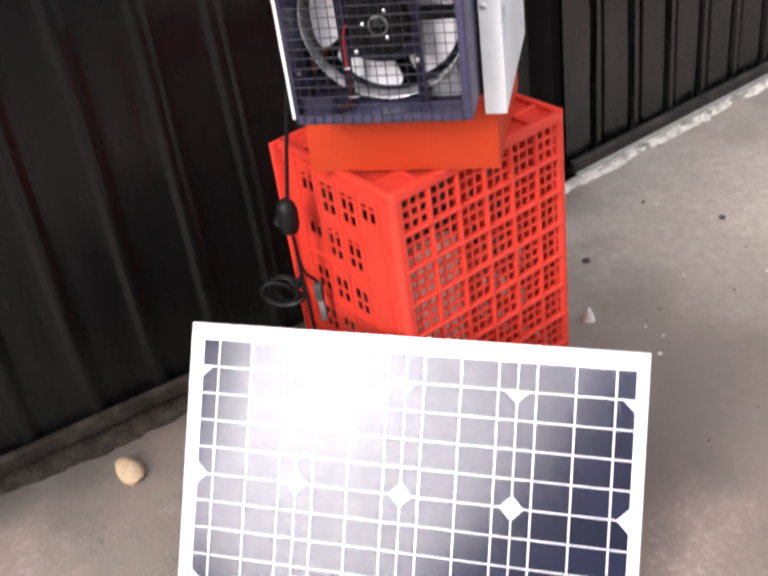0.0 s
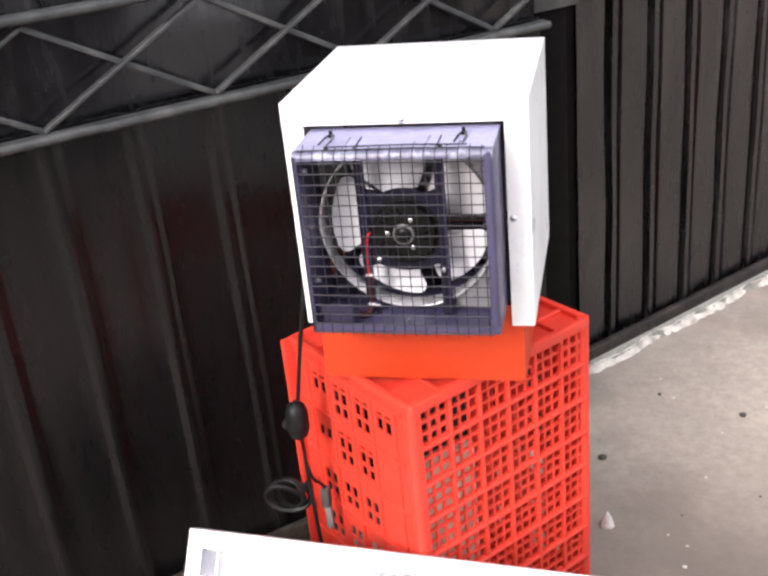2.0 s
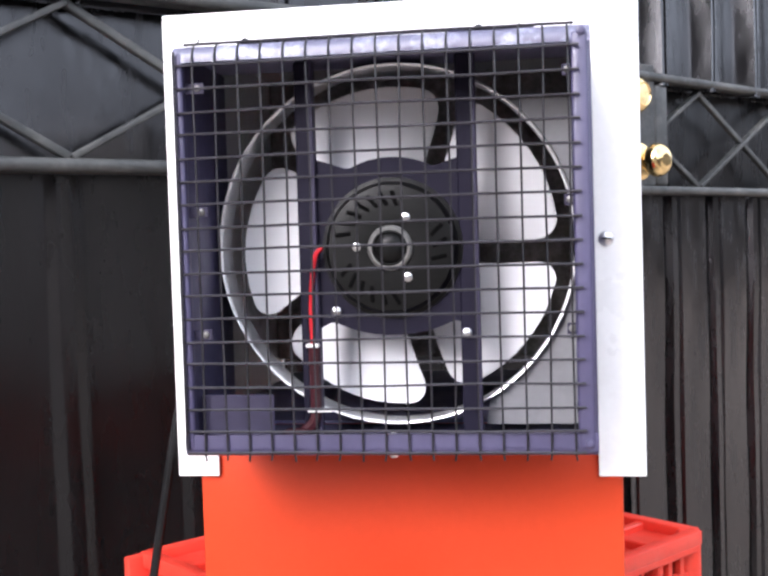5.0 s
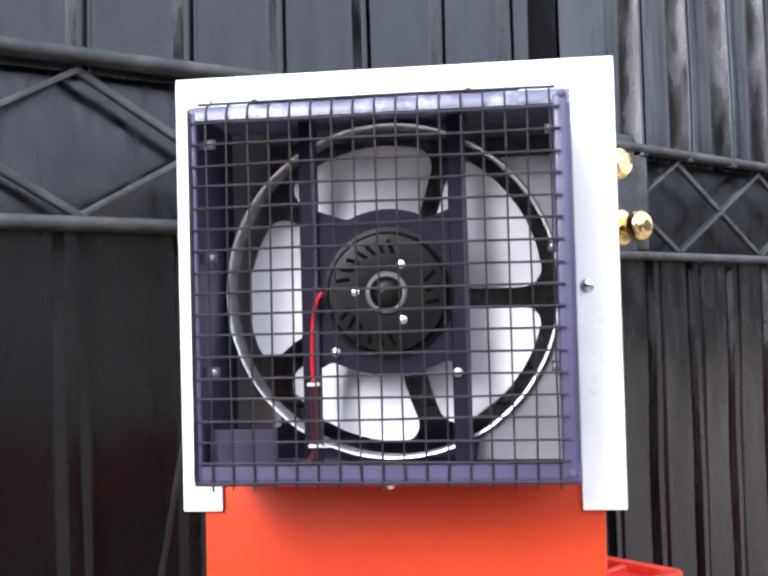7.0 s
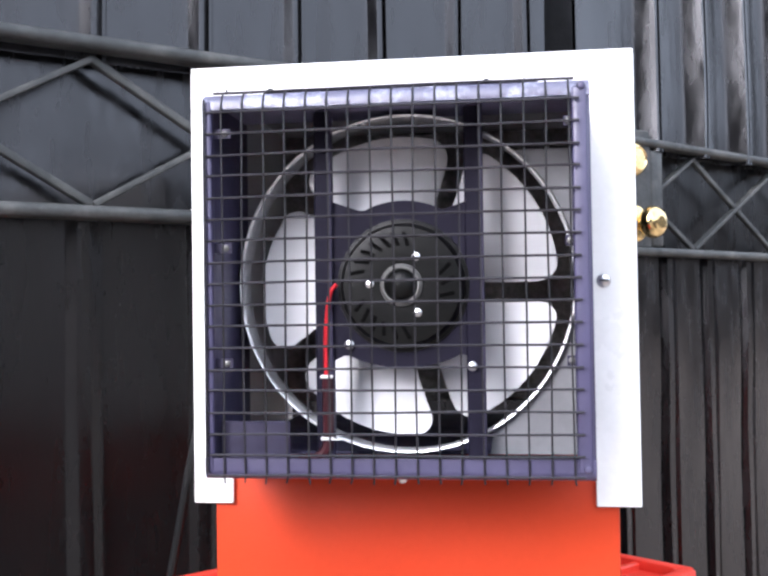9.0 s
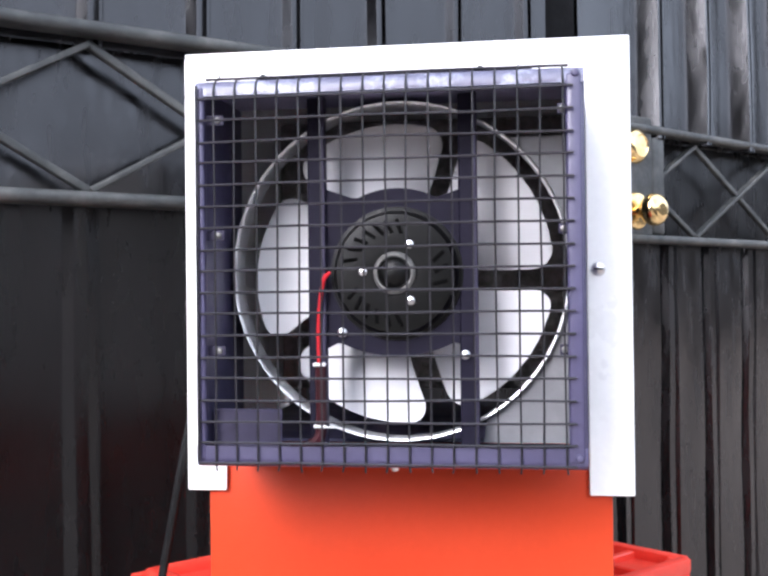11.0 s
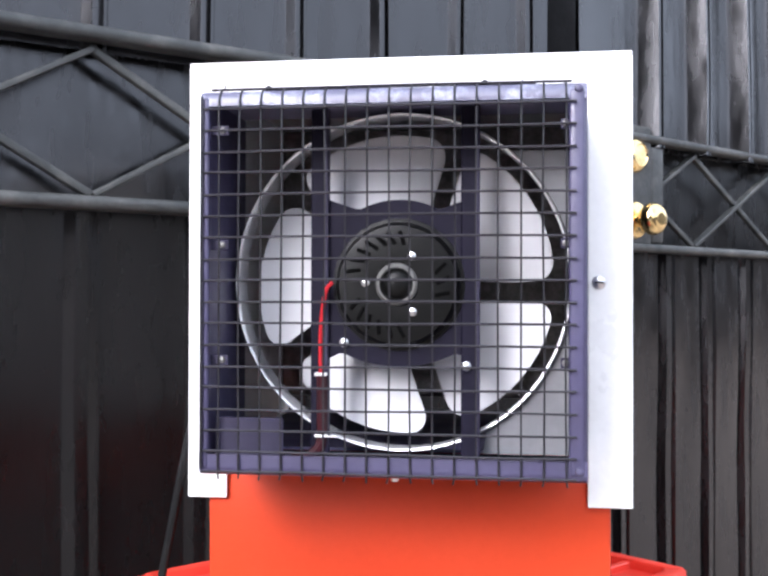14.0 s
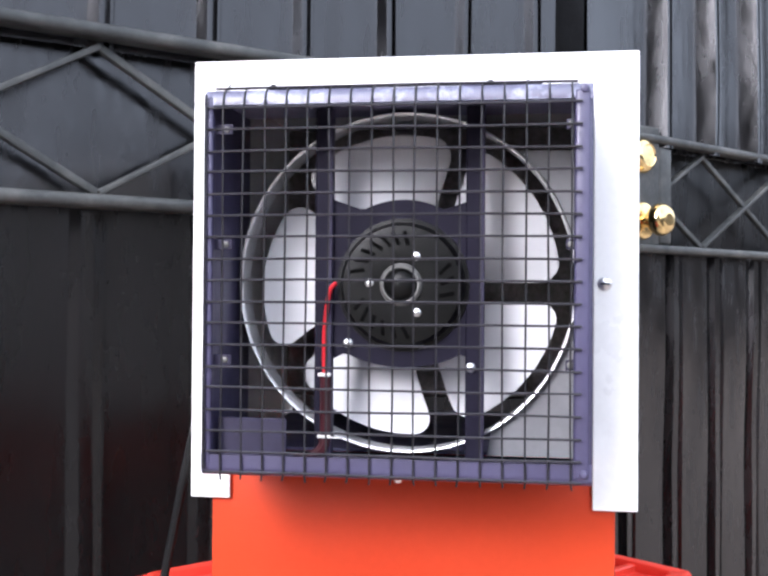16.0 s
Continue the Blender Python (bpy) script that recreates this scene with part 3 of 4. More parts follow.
def lock_set(g):
    """A round knob on its rose and a cylinder rose above it, standing out of the front of the gate."""
    def turned(name, profile, x, z, parent=g, label=""):
        m = Matrix.Translation((x, -0.012, z)) @ Matrix.Rotation(radians(90), 4, "X")
        return part(name, lathe(bmesh.new(), profile, 28, m), M_BRASS, parent, label, smooth=True)
    turned("knob_rose", [(0, 0), (0.03, 0), (0.031, 0.003), (0.028, 0.007), (0.015, 0.009), (0, 0.009)], 0.033, 0.898, label="brass knob rose")
    turned("door_knob", [(0.0, 0.008), (0.011, 0.008), (0.010, 0.015), (0.013, 0.019), (0.021, 0.024), (0.0255, 0.032), (0.026, 0.039), (0.023, 0.047), (0.016, 0.052), (0.008, 0.053), (0.0, 0.052)],
           0.033, 0.898, label="round polished brass door knob")
    turned("lock_rose", [(0, 0), (0.027, 0), (0.028, 0.004), (0.024, 0.012), (0.018, 0.016), (0.016, 0.014), (0, 0.014)], 0.032, 1.001, label="brass lock cylinder rose")
    part("lock_plate", bm_box(0.005, 0.076, -0.016, 0.004, 0.86, 1.05, bevel=0.002), M_RAIL, g)


lock_set(right_gate)

post = thing("gate_post", "smooth black square steel gate post", "post", gate_matrix(LEFT_ORIGIN, LEFT_SLOPE))
part("shaft", bm_box(0.622, 0.705, 0.05, 0.165, 0.0, 2.65, bevel=0.004, segs=2), M_POST, post, smooth=True)
part("cover_plate", bm_box(0.617, 0.72, 0.03, 0.049, 0.872, 1.05, bevel=0.003, segs=2), M_RAIL, post, "dusty dark cover plate", smooth=True)
# dark sheet added behind the post to stop sky light leaking through
part("jamb_plate", bm_box(0.6, 0.86, 0.17, 0.18, 0.0, 2.65), M_POST, post)


def cement_edge():
    """A rough raised lip of pale cement along the foot of the gate."""
    bm = bmesh.new()
    d = Vector((1, RIGHT_SLOPE, 0)).normalized()
    n = Vector((d.y, -d.x, 0))
    rows = []
    for i in range(161):
        s = -0.12 + 2.3 * i / 160
        e = 0.004 + 0.010 * noise.noise(Vector((s * 9, 0, 0))) + 0.003 * noise.noise(Vector((s * 40, 3, 0)))
        h = 0.014 + 0.005 * noise.noise(Vector((s * 25, 7, 0)))
        base = RIGHT_ORIGIN + d * s
        rows.append([bm.verts.new(base + n * o + Vector((0, 0, z))) for o, z in ((-0.3, 0.010), (-0.1, 0.012), (e - 0.024, h), (e - 0.006, h * 0.9), (e + 0.006, -0.004))])
    for a, b in zip(rows, rows[1:]):
        for j in range(4):
            bm.faces.new((a[j], b[j], b[j + 1], a[j + 1]))
    ob = part("cement_sill", bm, M_SILL)
    tagged(ob, "low worn cement sill under the gate", "sill", kind="structure")
    # the broken, whitish front edge of the sill, lumpy and chipped, thinning out in places
    bm, rows = bmesh.new(), []
    across = [0.0, 0.12, 0.28, 0.45, 0.62, 0.8, 1.0]
    for i in range(461):
        s = -0.12 + 2.3 * i / 460
        e = 0.002 + 0.010 * noise.noise(Vector((s * 9, 0, 0))) + 0.003 * noise.noise(Vector((s * 40, 3, 0)))
        w = max(0.002, 0.020 + 0.012 * noise.noise(Vector((s * 12, 11, 0))) + 0.006 * noise.noise(Vector((s * 45, 5, 0))) + 0.0025 * noise.noise(Vector((s * 150, 5, 2))))
        base = RIGHT_ORIGIN + d * s
        row = []
        for f in across:
            o = e - 0.011 + w * f + 0.001 * noise.noise(Vector((s * 90, f * 9, 4)))
            top = 0.0155 * (1 - f ** 1.5) * (1 if f else 0.4)
            q = top + 0.002 * noise.noise(Vector((s * 60, f * 5, 1))) * (1 - f) + (0.0006 * noise.noise(Vector((s * 190, f * 11, 8))) if 0 < f < 1 else 0) - (0.003 if f == 1 else 0)
            row.append(bm.verts.new(base + n * o + Vector((0, 0, q))))
        rows.append(row)
    for p, q in zip(rows, rows[1:]):
        for j in range(len(across) - 1):
            bm.faces.new((p[j], q[j], q[j + 1], p[j + 1]))
    ob = part("sill_trim", bm, M_CEMENT)
    tagged(ob, "chipped whitish cement edge of the sill", "trim", kind="structure")


cement_edge()


def soil_bank():
    """Dark bank added between yard floor and gate to stand for shade, uneven and ragged."""
    bm, rows = bmesh.new(), []
    m = gate_matrix(LEFT_ORIGIN, LEFT_SLOPE)
    for i in range(331):
        s = -2.6 + 3.1 * i / 330
        high = max(0.004, 0.02 + 0.016 * noise.noise(Vector((s * 5, 1, 0))) + 0.008 * noise.noise(Vector((s * 21, 2, 0))))
        wide = max(0.008, 0.022 + 0.02 * noise.noise(Vector((s * 4, 3, 0))) + 0.016 * noise.noise(Vector((s * 17, 4, 0))) + 0.008 * noise.noise(Vector((s * 60, 5, 0))))
        # raised back edge keeps light from leaking under the gate
        row = [bm.verts.new(m @ Vector((s, 0.03, 0.05)))]
        for j in range(8):
            f = j / 7
            q = high * (1 - f) ** 1.6 + 0.004 * noise.noise(Vector((s * 45, f * 4, 6))) * (1 - f) - (0.002 if j == 7 else 0)
            row.append(bm.verts.new(m @ Vector((s, 0.004 - wide * f, max(q, 0.036 if j == 0 else 0.0008) if j < 7 else -0.003))))
        rows.append(row)
    for p, q in zip(rows, rows[1:]):
        for j in range(8):
            bm.faces.new((p[j], q[j], q[j + 1], p[j + 1]))
    ob = part("soil_bank", bm, M_FOOT_SHADE, smooth=True)
    return tagged(ob, "dark ragged bank added for the shade at the foot of the gate", "soil", kind="stuff")


soil_bank()

# ---------------------------------------------------------------- crate
CRATE_AT = Matrix.Translation((-0.0077, -0.0672, 0)) @ Matrix.Rotation(0.865, 4, "Z")
CU, CV, CH = 0.332, 0.2755, 0.555


def cuts(edges):
    """Grid lines from the (start, end) of holes."""
    return sorted({round(x, 5) for e in edges for x in e})


def crate():
    c = thing("plastic_crate", "red-orange perforated plastic crate standing on end", "crate", CRATE_AT)
    # lattice floor of the crate, now an upright face
    # three by three holes a cell; those of the four corner cells are smaller
    holes = []
    for k in range(6):
        for r in range(9):
            corner = k in (0, 5) and r in (0, 8)
            du, dz, cut = (0.0158, 0.0178, 0.0108) if corner else (0.0159, 0.0179, 0.0127)
            u0, z0 = 0.0155 + 0.0515 * k + 0.02575, 0.018 + 0.0582 * r + 0.0291
            holes.extend((u0 + du * p - cut / 2, u0 + du * p + cut / 2, z0 + dz * q - cut * 0.55, z0 + dz * q + cut * 0.55) for p in (-1, 0, 1) for q in (-1, 0, 1))
    us = cuts([h[:2] for h in holes] + [(0.006, CU - 0.006)])
    zs = cuts([h[2:] for h in holes] + [(0.006, CH - 0.006)])

    def solid_cell(i, j):
        p, q = (us[i] + us[i + 1]) / 2, (zs[j] + zs[j + 1]) / 2
        return not any(h[0] < p < h[1] and h[2] < q < h[3] for h in holes)

    m = Matrix(((1, 0, 0, 0), (0, 0, 1, 0.004), (0, 1, 0, 0), (0, 0, 0, 1)))
    part("lattice_panel", plate(us, zs, solid_cell, 0.0042, m), M_CRATE, c)
    for k in range(7):
        x = 0.0155 + 0.0515 * k
        part("rib", bm_box(x - 0.003, x + 0.003, 0.0, 0.009, 0.01, CH - 0.01, bevel=0.001), M_CRATE, c)
    for k in range(10):
        z = 0.018 + 0.0582 * k
        part("rib", bm_box(0.01, CU - 0.008, -0.0008, 0.008, z - 0.003, z + 0.003, bevel=0.001), M_CRATE, c)
    # side walls with groups of small square holes
    gv, gz = [0.062, 0.112, 0.162, 0.212], [0.495 - 0.078 * k for k in range(6)]
    hv, hz = [], []
    for v in gv:
        hv += [(v - 0.0152, v - 0.0023), (v + 0.0023, v + 0.0152)]
    for z in gz:
        hz += [(z - 0.028, z - 0.011), (z - 0.0065, z + 0.0125), (z + 0.016, z + 0.0215)]
    vs, zs2 = cuts(hv + [(0.006, CV - 0.004)]), cuts(hz + [(0.006, CH - 0.006)])

    def open_cell(i, j):
        p, q = (vs[i] + vs[i + 1]) / 2, (zs2[j] + zs2[j + 1]) / 2
        a = next((k for k, e in enumerate(hv) if e[0] <= p <= e[1]), None)
        b = next((k for k, e in enumerate(hz) if e[0] <= q <= e[1]), None)
        if a is None or b is None:
            return False
        col, row, which = a // 2, b // 3, b % 3
        if col == 0:
            return row in (0, 5) and which > 0
        if col == 3:
            return which > 0 if row == 0 else which == 1 if row == 1 else which < 2
        return which < 2 or row < 2

    for x in (0.003, CU - 0.007):
        m = Matrix(((0, 0, 1, x), (1, 0, 0, 0), (0, 1, 0, 0), (0, 0, 0, 1)))
        part("side_wall", plate(vs, zs2, lambda i, j: not open_cell(i, j), 0.003, m), M_CRATE, c)
    for k, z in enumerate([0.534, 0.456, 0.378, 0.3, 0.222, 0.144, 0.066, 0.02]):
        part("rib", bm_box(-0.0005, 0.008, 0.02, CV - 0.01, z - 0.0025, z + 0.0025, bevel=0.0009), M_CRATE, c)
    for v in (0.036, 0.087, 0.137, 0.187, 0.236):
        part("rib", bm_box(0.0, 0.008, v - 0.002, v + 0.002, 0.02, CH - 0.02, bevel=0.0009), M_CRATE, c)
    # rounded corner posts, rims and the lip of the open side
    for u, v in ((0.009, 0.009), (CU - 0.009, 0.009)):
        bm = lathe(bmesh.new(), [(0, 0.001), (0.007, 0.001), (0.0095, 0.004), (0.0095, CH - 0.004), (0.007, CH - 0.001), (0, CH - 0.001)], 16, Matrix.Translation((u, v, 0)))
        part("corner_post", bm, M_CRATE, c, smooth=True)
    for z0, z1 in ((0.0005, 0.012), (CH - 0.012, CH)):
        part("rim", bm_box(0.004, CU - 0.004, -0.001, 0.010, z0, z1, bevel=0.002, segs=2), M_CRATE, c, smooth=True)
        part("rim", bm_box(-0.001, 0.010, 0.004, CV, z0, z1, bevel=0.002, segs=2), M_CRATE, c, smooth=True)
        part("rim", bm_box(CU - 0.010, CU + 0.001, 0.004, CV, z0, z1, bevel=0.002, segs=2), M_CRATE, c, smooth=True)
        part("rim", bm_box(0.004, CU - 0.004, CV - 0.010, CV + 0.001, z0, z1, bevel=0.002, segs=2), M_CRATE, c, smooth=True)
    for x0, x1 in ((-0.013, 0.004), (CU - 0.004, CU + 0.013)):
        part("lip", bm_box(x0, x1, CV - 0.006, CV + 0.002, 0.004, CH - 0.002, bevel=0.0015, segs=2), M_CRATE, c, smooth=True)
    # end walls: a recessed sheet stiffened by upright ribs
    for z0, z1, r0, r1 in ((CH - 0.012, CH - 0.008, CH - 0.009, CH - 0.0015), (0.004, 0.008, 0.007, 0.014)):
        bars_u, bars_v = [0.058, 0.112, 0.22, 0.274], [0.052, 0.138, 0.224]
        hole_u2, hole_v2 = [(0.068, 0.102), (0.230, 0.264)], [(0.062, 0.080), (0.1, 0.118)]
        us2, vs2 = cuts(hole_u2 + [(0.006, CU - 0.006)]), cuts(hole_v2 + [(0.006, CV - 0.006)])
        part("end_wall", plate(us2, vs2, lambda i, j: not (i in (1, 3) and j in (1, 3)), z1 - z0, Matrix.Translation((0, 0, z0))), M_CRATE, c)
        for u in bars_u:
            part("rib", bm_box(u - 0.0035, u + 0.0035, 0.008, CV - 0.008, r0, r1, bevel=0.001), M_CRATE, c)
        for v in bars_v:
            part("rib", bm_box(0.008, CU - 0.008, v - 0.0035, v + 0.0035, r0, r1 - 0.0008, bevel=0.001), M_CRATE, c)
        part("corner_tile", bm_box(0.008, 0.056, 0.008, 0.050, r0, r1 - 0.0015, bevel=0.001), M_CRATE, c)
    return c


crate()


def cement_block():
    b = part("cement_slab", bm_box(0.078, 0.172, 0.08, 0.105, 0.0155, 0.385, bevel=0.005, segs=2), M_BLOCK, smooth=True)
    b.matrix_world = CRATE_AT
    return tagged(b, "pale cream cement slab standing inside the crate", "slab")


cement_block()

# ---------------------------------------------------------------- water tank
TANK_Z0, TANK_Z1 = CH + 0.0005, 0.664
TRAY_Z = 0.672


def water_tank():
    t = thing("water_tank", "smooth orange enamelled metal water tank", "tank", Matrix.Translation((0, 0.004, TANK_Z0)))
    h = TANK_Z1 - TANK_Z0
    part("front_panel", bm_box(-0.1315, 0.1315, 0.0, 0.003, 0, h, bevel=0.0012, segs=2), M_ORANGE, t, smooth=True)
    part("back_panel", bm_box(-0.1315, 0.1315, 0.27, 0.273, 0, h, bevel=0.0012), M_ORANGE, t)
    for x in (-0.1315, 0.1285):
        part("side_panel", bm_box(x, x + 0.003, 0.0032, 0.2698, 0, h, bevel=0.001), M_ORANGE, t)
    part("base", bm_box(-0.128, 0.128, 0.0034, 0.2696, 0.001, 0.004), M_ORANGE, t)
    return t


water_tank()

# ---------------------------------------------------------------- air cooler
BZ0, BZ1, BW, BD = 0.6373, 0.927, 0.145, 0.287
FZ = 0.780


def air_cooler():
    a = thing("air_cooler", "white sheet metal air cooler with a lavender fan housing", "cooler", Matrix.Translation((0, 0, BZ0)))
    z = lambda v: v - BZ0
    cab = part("cabinet_top", bm_box(-BW, BW, 0.0, BD, z(BZ1) - 0.0025, z(BZ1), bevel=0.001, segs=2), M_WHITE, a, smooth=True)
    for x0, x1 in ((-BW, -BW + 0.002), (BW - 0.002, BW)):
        part("cabinet_side", bm_box(x0, x1, 0.0025, BD - 0.0025, 0, z(BZ1) - 0.0027), M_WHITE, a)
    part("front_rail", bm_box(-BW, BW, 0, 0.0022, z(0.8985), z(BZ1) - 0.0027, bevel=0.0006), M_WHITE, a)
    part("front_stile", bm_box(-BW, -0.1185, 0, 0.0022, 0, z(0.8983), bevel=0.0006), M_WHITE, a)
    part("front_stile", bm_box(0.117, BW, 0, 0.0022, 0, z(0.8983), bevel=0.0006), M_WHITE, a)
    part("wet_pad", bm_box(-BW + 0.003, BW - 0.003, BD - 0.03, BD - 0.002, 0.045, z(BZ1) - 0.004, bevel=0.002), M_PAD, a, "brown straw cooling pad")

    part("drip_tray", bm_box(-0.1275, 0.1275, 0.008, BD - 0.032, z(TRAY_Z) - 0.003, z(TRAY_Z) - 0.001), M_LAVENDER, a)

    # fan housing: four folded walls with an inward flange
    hx, hy, h0, h1 = 0.1123, -0.079, z(0.6657), z(0.892)
    def folded_wall(name, z_out, up, r, flange, deep, mat):
        """A wall of the housing whose front edge rolls round into a flange."""
        arc = [(r - r * math.sin(q), r - r * math.cos(q)) for q in (math.pi / 2 * i / 8 for i in range(9))]
        t = 0.002
        inner = [(r - (r - t) * math.sin(q), r - (r - t) * math.cos(q)) for q in (math.pi / 2 * i / 8 for i in range(9))]
        outline = [(deep, 0)] + arc + [(0, flange), (t, flange)] + inner[::-1] + [(deep, t)]
        pts = [(hy + p, z_out - up * q) for p, q in outline]
        m = Matrix(((0, 0, 1, -hx), (1, 0, 0, 0), (0, 1, 0, 0), (0, 0, 0, 1)))
        part(name, prism(bmesh.new(), pts, 2 * hx, m), mat, a, smooth=True)
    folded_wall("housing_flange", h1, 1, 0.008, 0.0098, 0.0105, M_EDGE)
    part("housing_wall", bm_box(-hx, hx, hy + 0.0107, 0.012, h1 - 0.002, h1 + 0.0002, bevel=0.0006), M_TOP_LIT, a, "pale lavender top with sky light in its colour")
    folded_wall("housing_wall", h0, -1, 0.0055, 0.0125, 0.012 - hy, M_LAVENDER)
    for x0, x1 in ((-hx, -hx + 0.003), (hx - 0.003, hx)):
        part("housing_wall", bm_box(x0, x1, hy + 0.0016, 0.012, h0 + 0.0024, h1 - 0.0024, bevel=0.0012, segs=2), M_LAVENDER, a, smooth=True)
    for x0, x1 in ((-hx + 0.0012, -hx + 0.0058), (hx - 0.0105, hx - 0.0012)):
        part("housing_flange", bm_box(x0, x1, hy - 0.0008, hy + 0.006, h0 + 0.0038, h1 - 0.0042, bevel=0.0022, segs=3), M_LAVENDER, a, smooth=True)
    # gusset in the lower corner behind the guard, and tabs that hold the guard
    # the gusset's darker lavender holds the shade behind the guard
    part("gusset", bm_box(-hx + 0.0062, -0.0645, hy + 0.012, hy + 0.0135, h0 + 0.0022, z(0.6985), bevel=0.0006), M_STRAP_EDGE, a, "small lavender corner gusset")
    for side, x_in in ((-1, 0.0965), (1, 0.0975)):
        for zz in (0.869, 0.801, 0.733):
            tab = part("guard_tab", bm_box(min(side * x_in, side * (hx - 0.0032)), max(side * x_in, side * (hx - 0.0032)), hy + 0.0062, hy + 0.0074, z(zz) - 0.003, z(zz) + 0.003, bevel=0.0004), M_STRAP_EDGE, a)
            m = Matrix.Translation((side * 0.1002, hy + 0.0063, z(zz))) @ Matrix.Rotation(radians(90), 4, "X")
            part("rivet", lathe(bmesh.new(), [(0, 0), (0.0021, 0), (0.0018, 0.0008), (0.001, 0.0012), (0, 0.0013)], 12, m), M_BEARING, tab, "small dull rivet", smooth=True)

    # wire guard folded over the top and bottom edges
    guard = part("wire_guard", tube(bmesh.new(), [(-0.1105, hy - 0.0022, h0 + 0.004), (-0.1105, hy - 0.0022, h1 - 0.004)], 0.0009), M_WIRE, a, "dull square wire mesh guard")
    rnd = random.Random(5)
    yv, yh = hy - 0.0013, hy - 0.0026
    for k in range(17):
        x = -0.1005 + 0.01256 * k
        wob = [rnd.uniform(-0.0007, 0.0007) for _ in range(4)]
        tail = rnd.choice((0.013, 0.015, 0.018, 0.0105))
        zt, zb = h1 + 0.0016, h0 - 0.0014
        lift = rnd.uniform(0.0, 0.0045)
        pts = [(x + wob[0], hy + tail, zt + lift - 0.0004), (x, hy + 0.0085, zt - 0.0006), (x, hy + 0.0045, zt - 0.0014), (x, hy + 0.0013, zt - 0.0042), (x, yv, zt - 0.0095), (x + wob[1], yv, z(0.82)), (x + wob[2], yv, z(0.73)), (x, yv, zb + 0.003), (x + wob[3], yv - 0.0003, zb - rnd.uniform(0.0, 0.0008))]
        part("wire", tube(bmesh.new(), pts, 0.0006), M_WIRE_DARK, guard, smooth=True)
    for k in range(18):
        zz = z(0.6685 if k == 0 else 0.6672) + 0.01252 * k
        w = [rnd.uniform(-0.0006, 0.0006) for _ in range(4)]
        pts = [(-0.1105, yh + 0.001, zz + w[0]), (-0.05, yh, zz + w[1]), (0.0, yh, zz + w[2]), (0.05, yh, zz + w[3]), (0.106, yh, zz + w[0] * 0.5)]
        part("wire", tube(bmesh.new(), pts, 0.00072), M_WIRE, guard, smooth=True)
    for k in range(2):
        zz, y0 = h1 + 0.0009 + 0.0012 * k, hy + 0.0055 + 0.0085 * k
        part("wire", tube(bmesh.new(), [(-0.107 + 0.03 * k, y0, zz), (0.02, y0 + 0.001, zz + 0.0006), (0.104 - 0.02 * k, y0, zz)], 0.00085), M_WIRE, guard, smooth=True)

    # fan ring, motor bracket, motor and blades
    along = Matrix.Translation((0, 0, z(FZ))) @ Matrix.Rotation(radians(90), 4, "X")
    ring = bmesh.new()
    lathe(ring, [(0.1046, 0.0205), (0.1052, 0.0222), (0.1060, 0.0225), (0.1067, 0.0212), (0.1066, 0.019), (0.1072, -0.005), (0.1061, -0.005), (0.1046, 0.0205)], 72, along)
    part("fan_ring", ring, M_RING, a, "bright rolled aluminium fan ring", smooth=True)
    corner = [(0.1084, z(0.6725)), (0.1084, z(0.862))]
    for i in range(25):
        ang = radians(49.6 - 109.6 * i / 24)
        corner.append((min(0.1083, 0.1076 * math.cos(ang)), z(FZ) + 0.1076 * math.sin(ang)))
    corner += [(0.0515, z(0.6725))]
    part("baffle", prism(bmesh.new(), corner, 0.0015, Matrix.Translation((0, -0.0155, 0)) @ Matrix.Rotation(radians(90), 4, "X")), M_INNER, a, "pale grey sheet baffle")
    for x0, x1 in ((-0.0555, -0.0445), (0.0385, 0.0495)):
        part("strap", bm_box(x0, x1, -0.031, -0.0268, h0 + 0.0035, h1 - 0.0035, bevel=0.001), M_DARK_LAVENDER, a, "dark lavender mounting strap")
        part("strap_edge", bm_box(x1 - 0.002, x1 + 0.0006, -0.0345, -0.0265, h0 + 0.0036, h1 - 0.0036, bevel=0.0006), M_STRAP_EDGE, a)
    outline = []
    for i in range(25):
        x = -0.0445 + 0.083 * i / 24
        outline.append((x, z(0.7782) + max(math.sqrt(0.0527 ** 2 - x * x), 0.0465 + 0.35 * (abs(x) - 0.0255))))
    for i in range(25):
        x = 0.0385 - 0.083 * i / 24
        outline.append((x, z(0.7275) + 0.0085 * min(1.0, abs(x) / 0.036) ** 2.2 - 0.004 * max(0.0, abs(x) - 0.036) / 0.008))
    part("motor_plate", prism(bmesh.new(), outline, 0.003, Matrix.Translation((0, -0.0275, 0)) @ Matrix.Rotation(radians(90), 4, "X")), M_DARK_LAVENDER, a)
    motor_at = Matrix.Translation((0, 0, z(0.7782))) @ Matrix.Rotation(radians(90), 4, "X") @ Matrix.Translation((0, 0, 0.0095)) @ Matrix.Diagonal((1, 1, 0.66, 1))
    motor = part("motor", lathe(bmesh.new(), [(0, 0.028), (0.0405, 0.028), (0.0415, 0.030), (0.041, 0.0335), (0.0385, 0.034), (0.038, 0.041), (0.036, 0.0455), (0.030, 0.0470), (0.016, 0.0475), (0.0125, 0.0472), (0.0118, 0.051), (0.0095, 0.053), (0.0086, 0.0518), (0.0072, 0.0542), (0.0042, 0.0558), (0, 0.0563)], 56, motor_at), M_MOTOR, a, "round black fan motor", smooth=True)
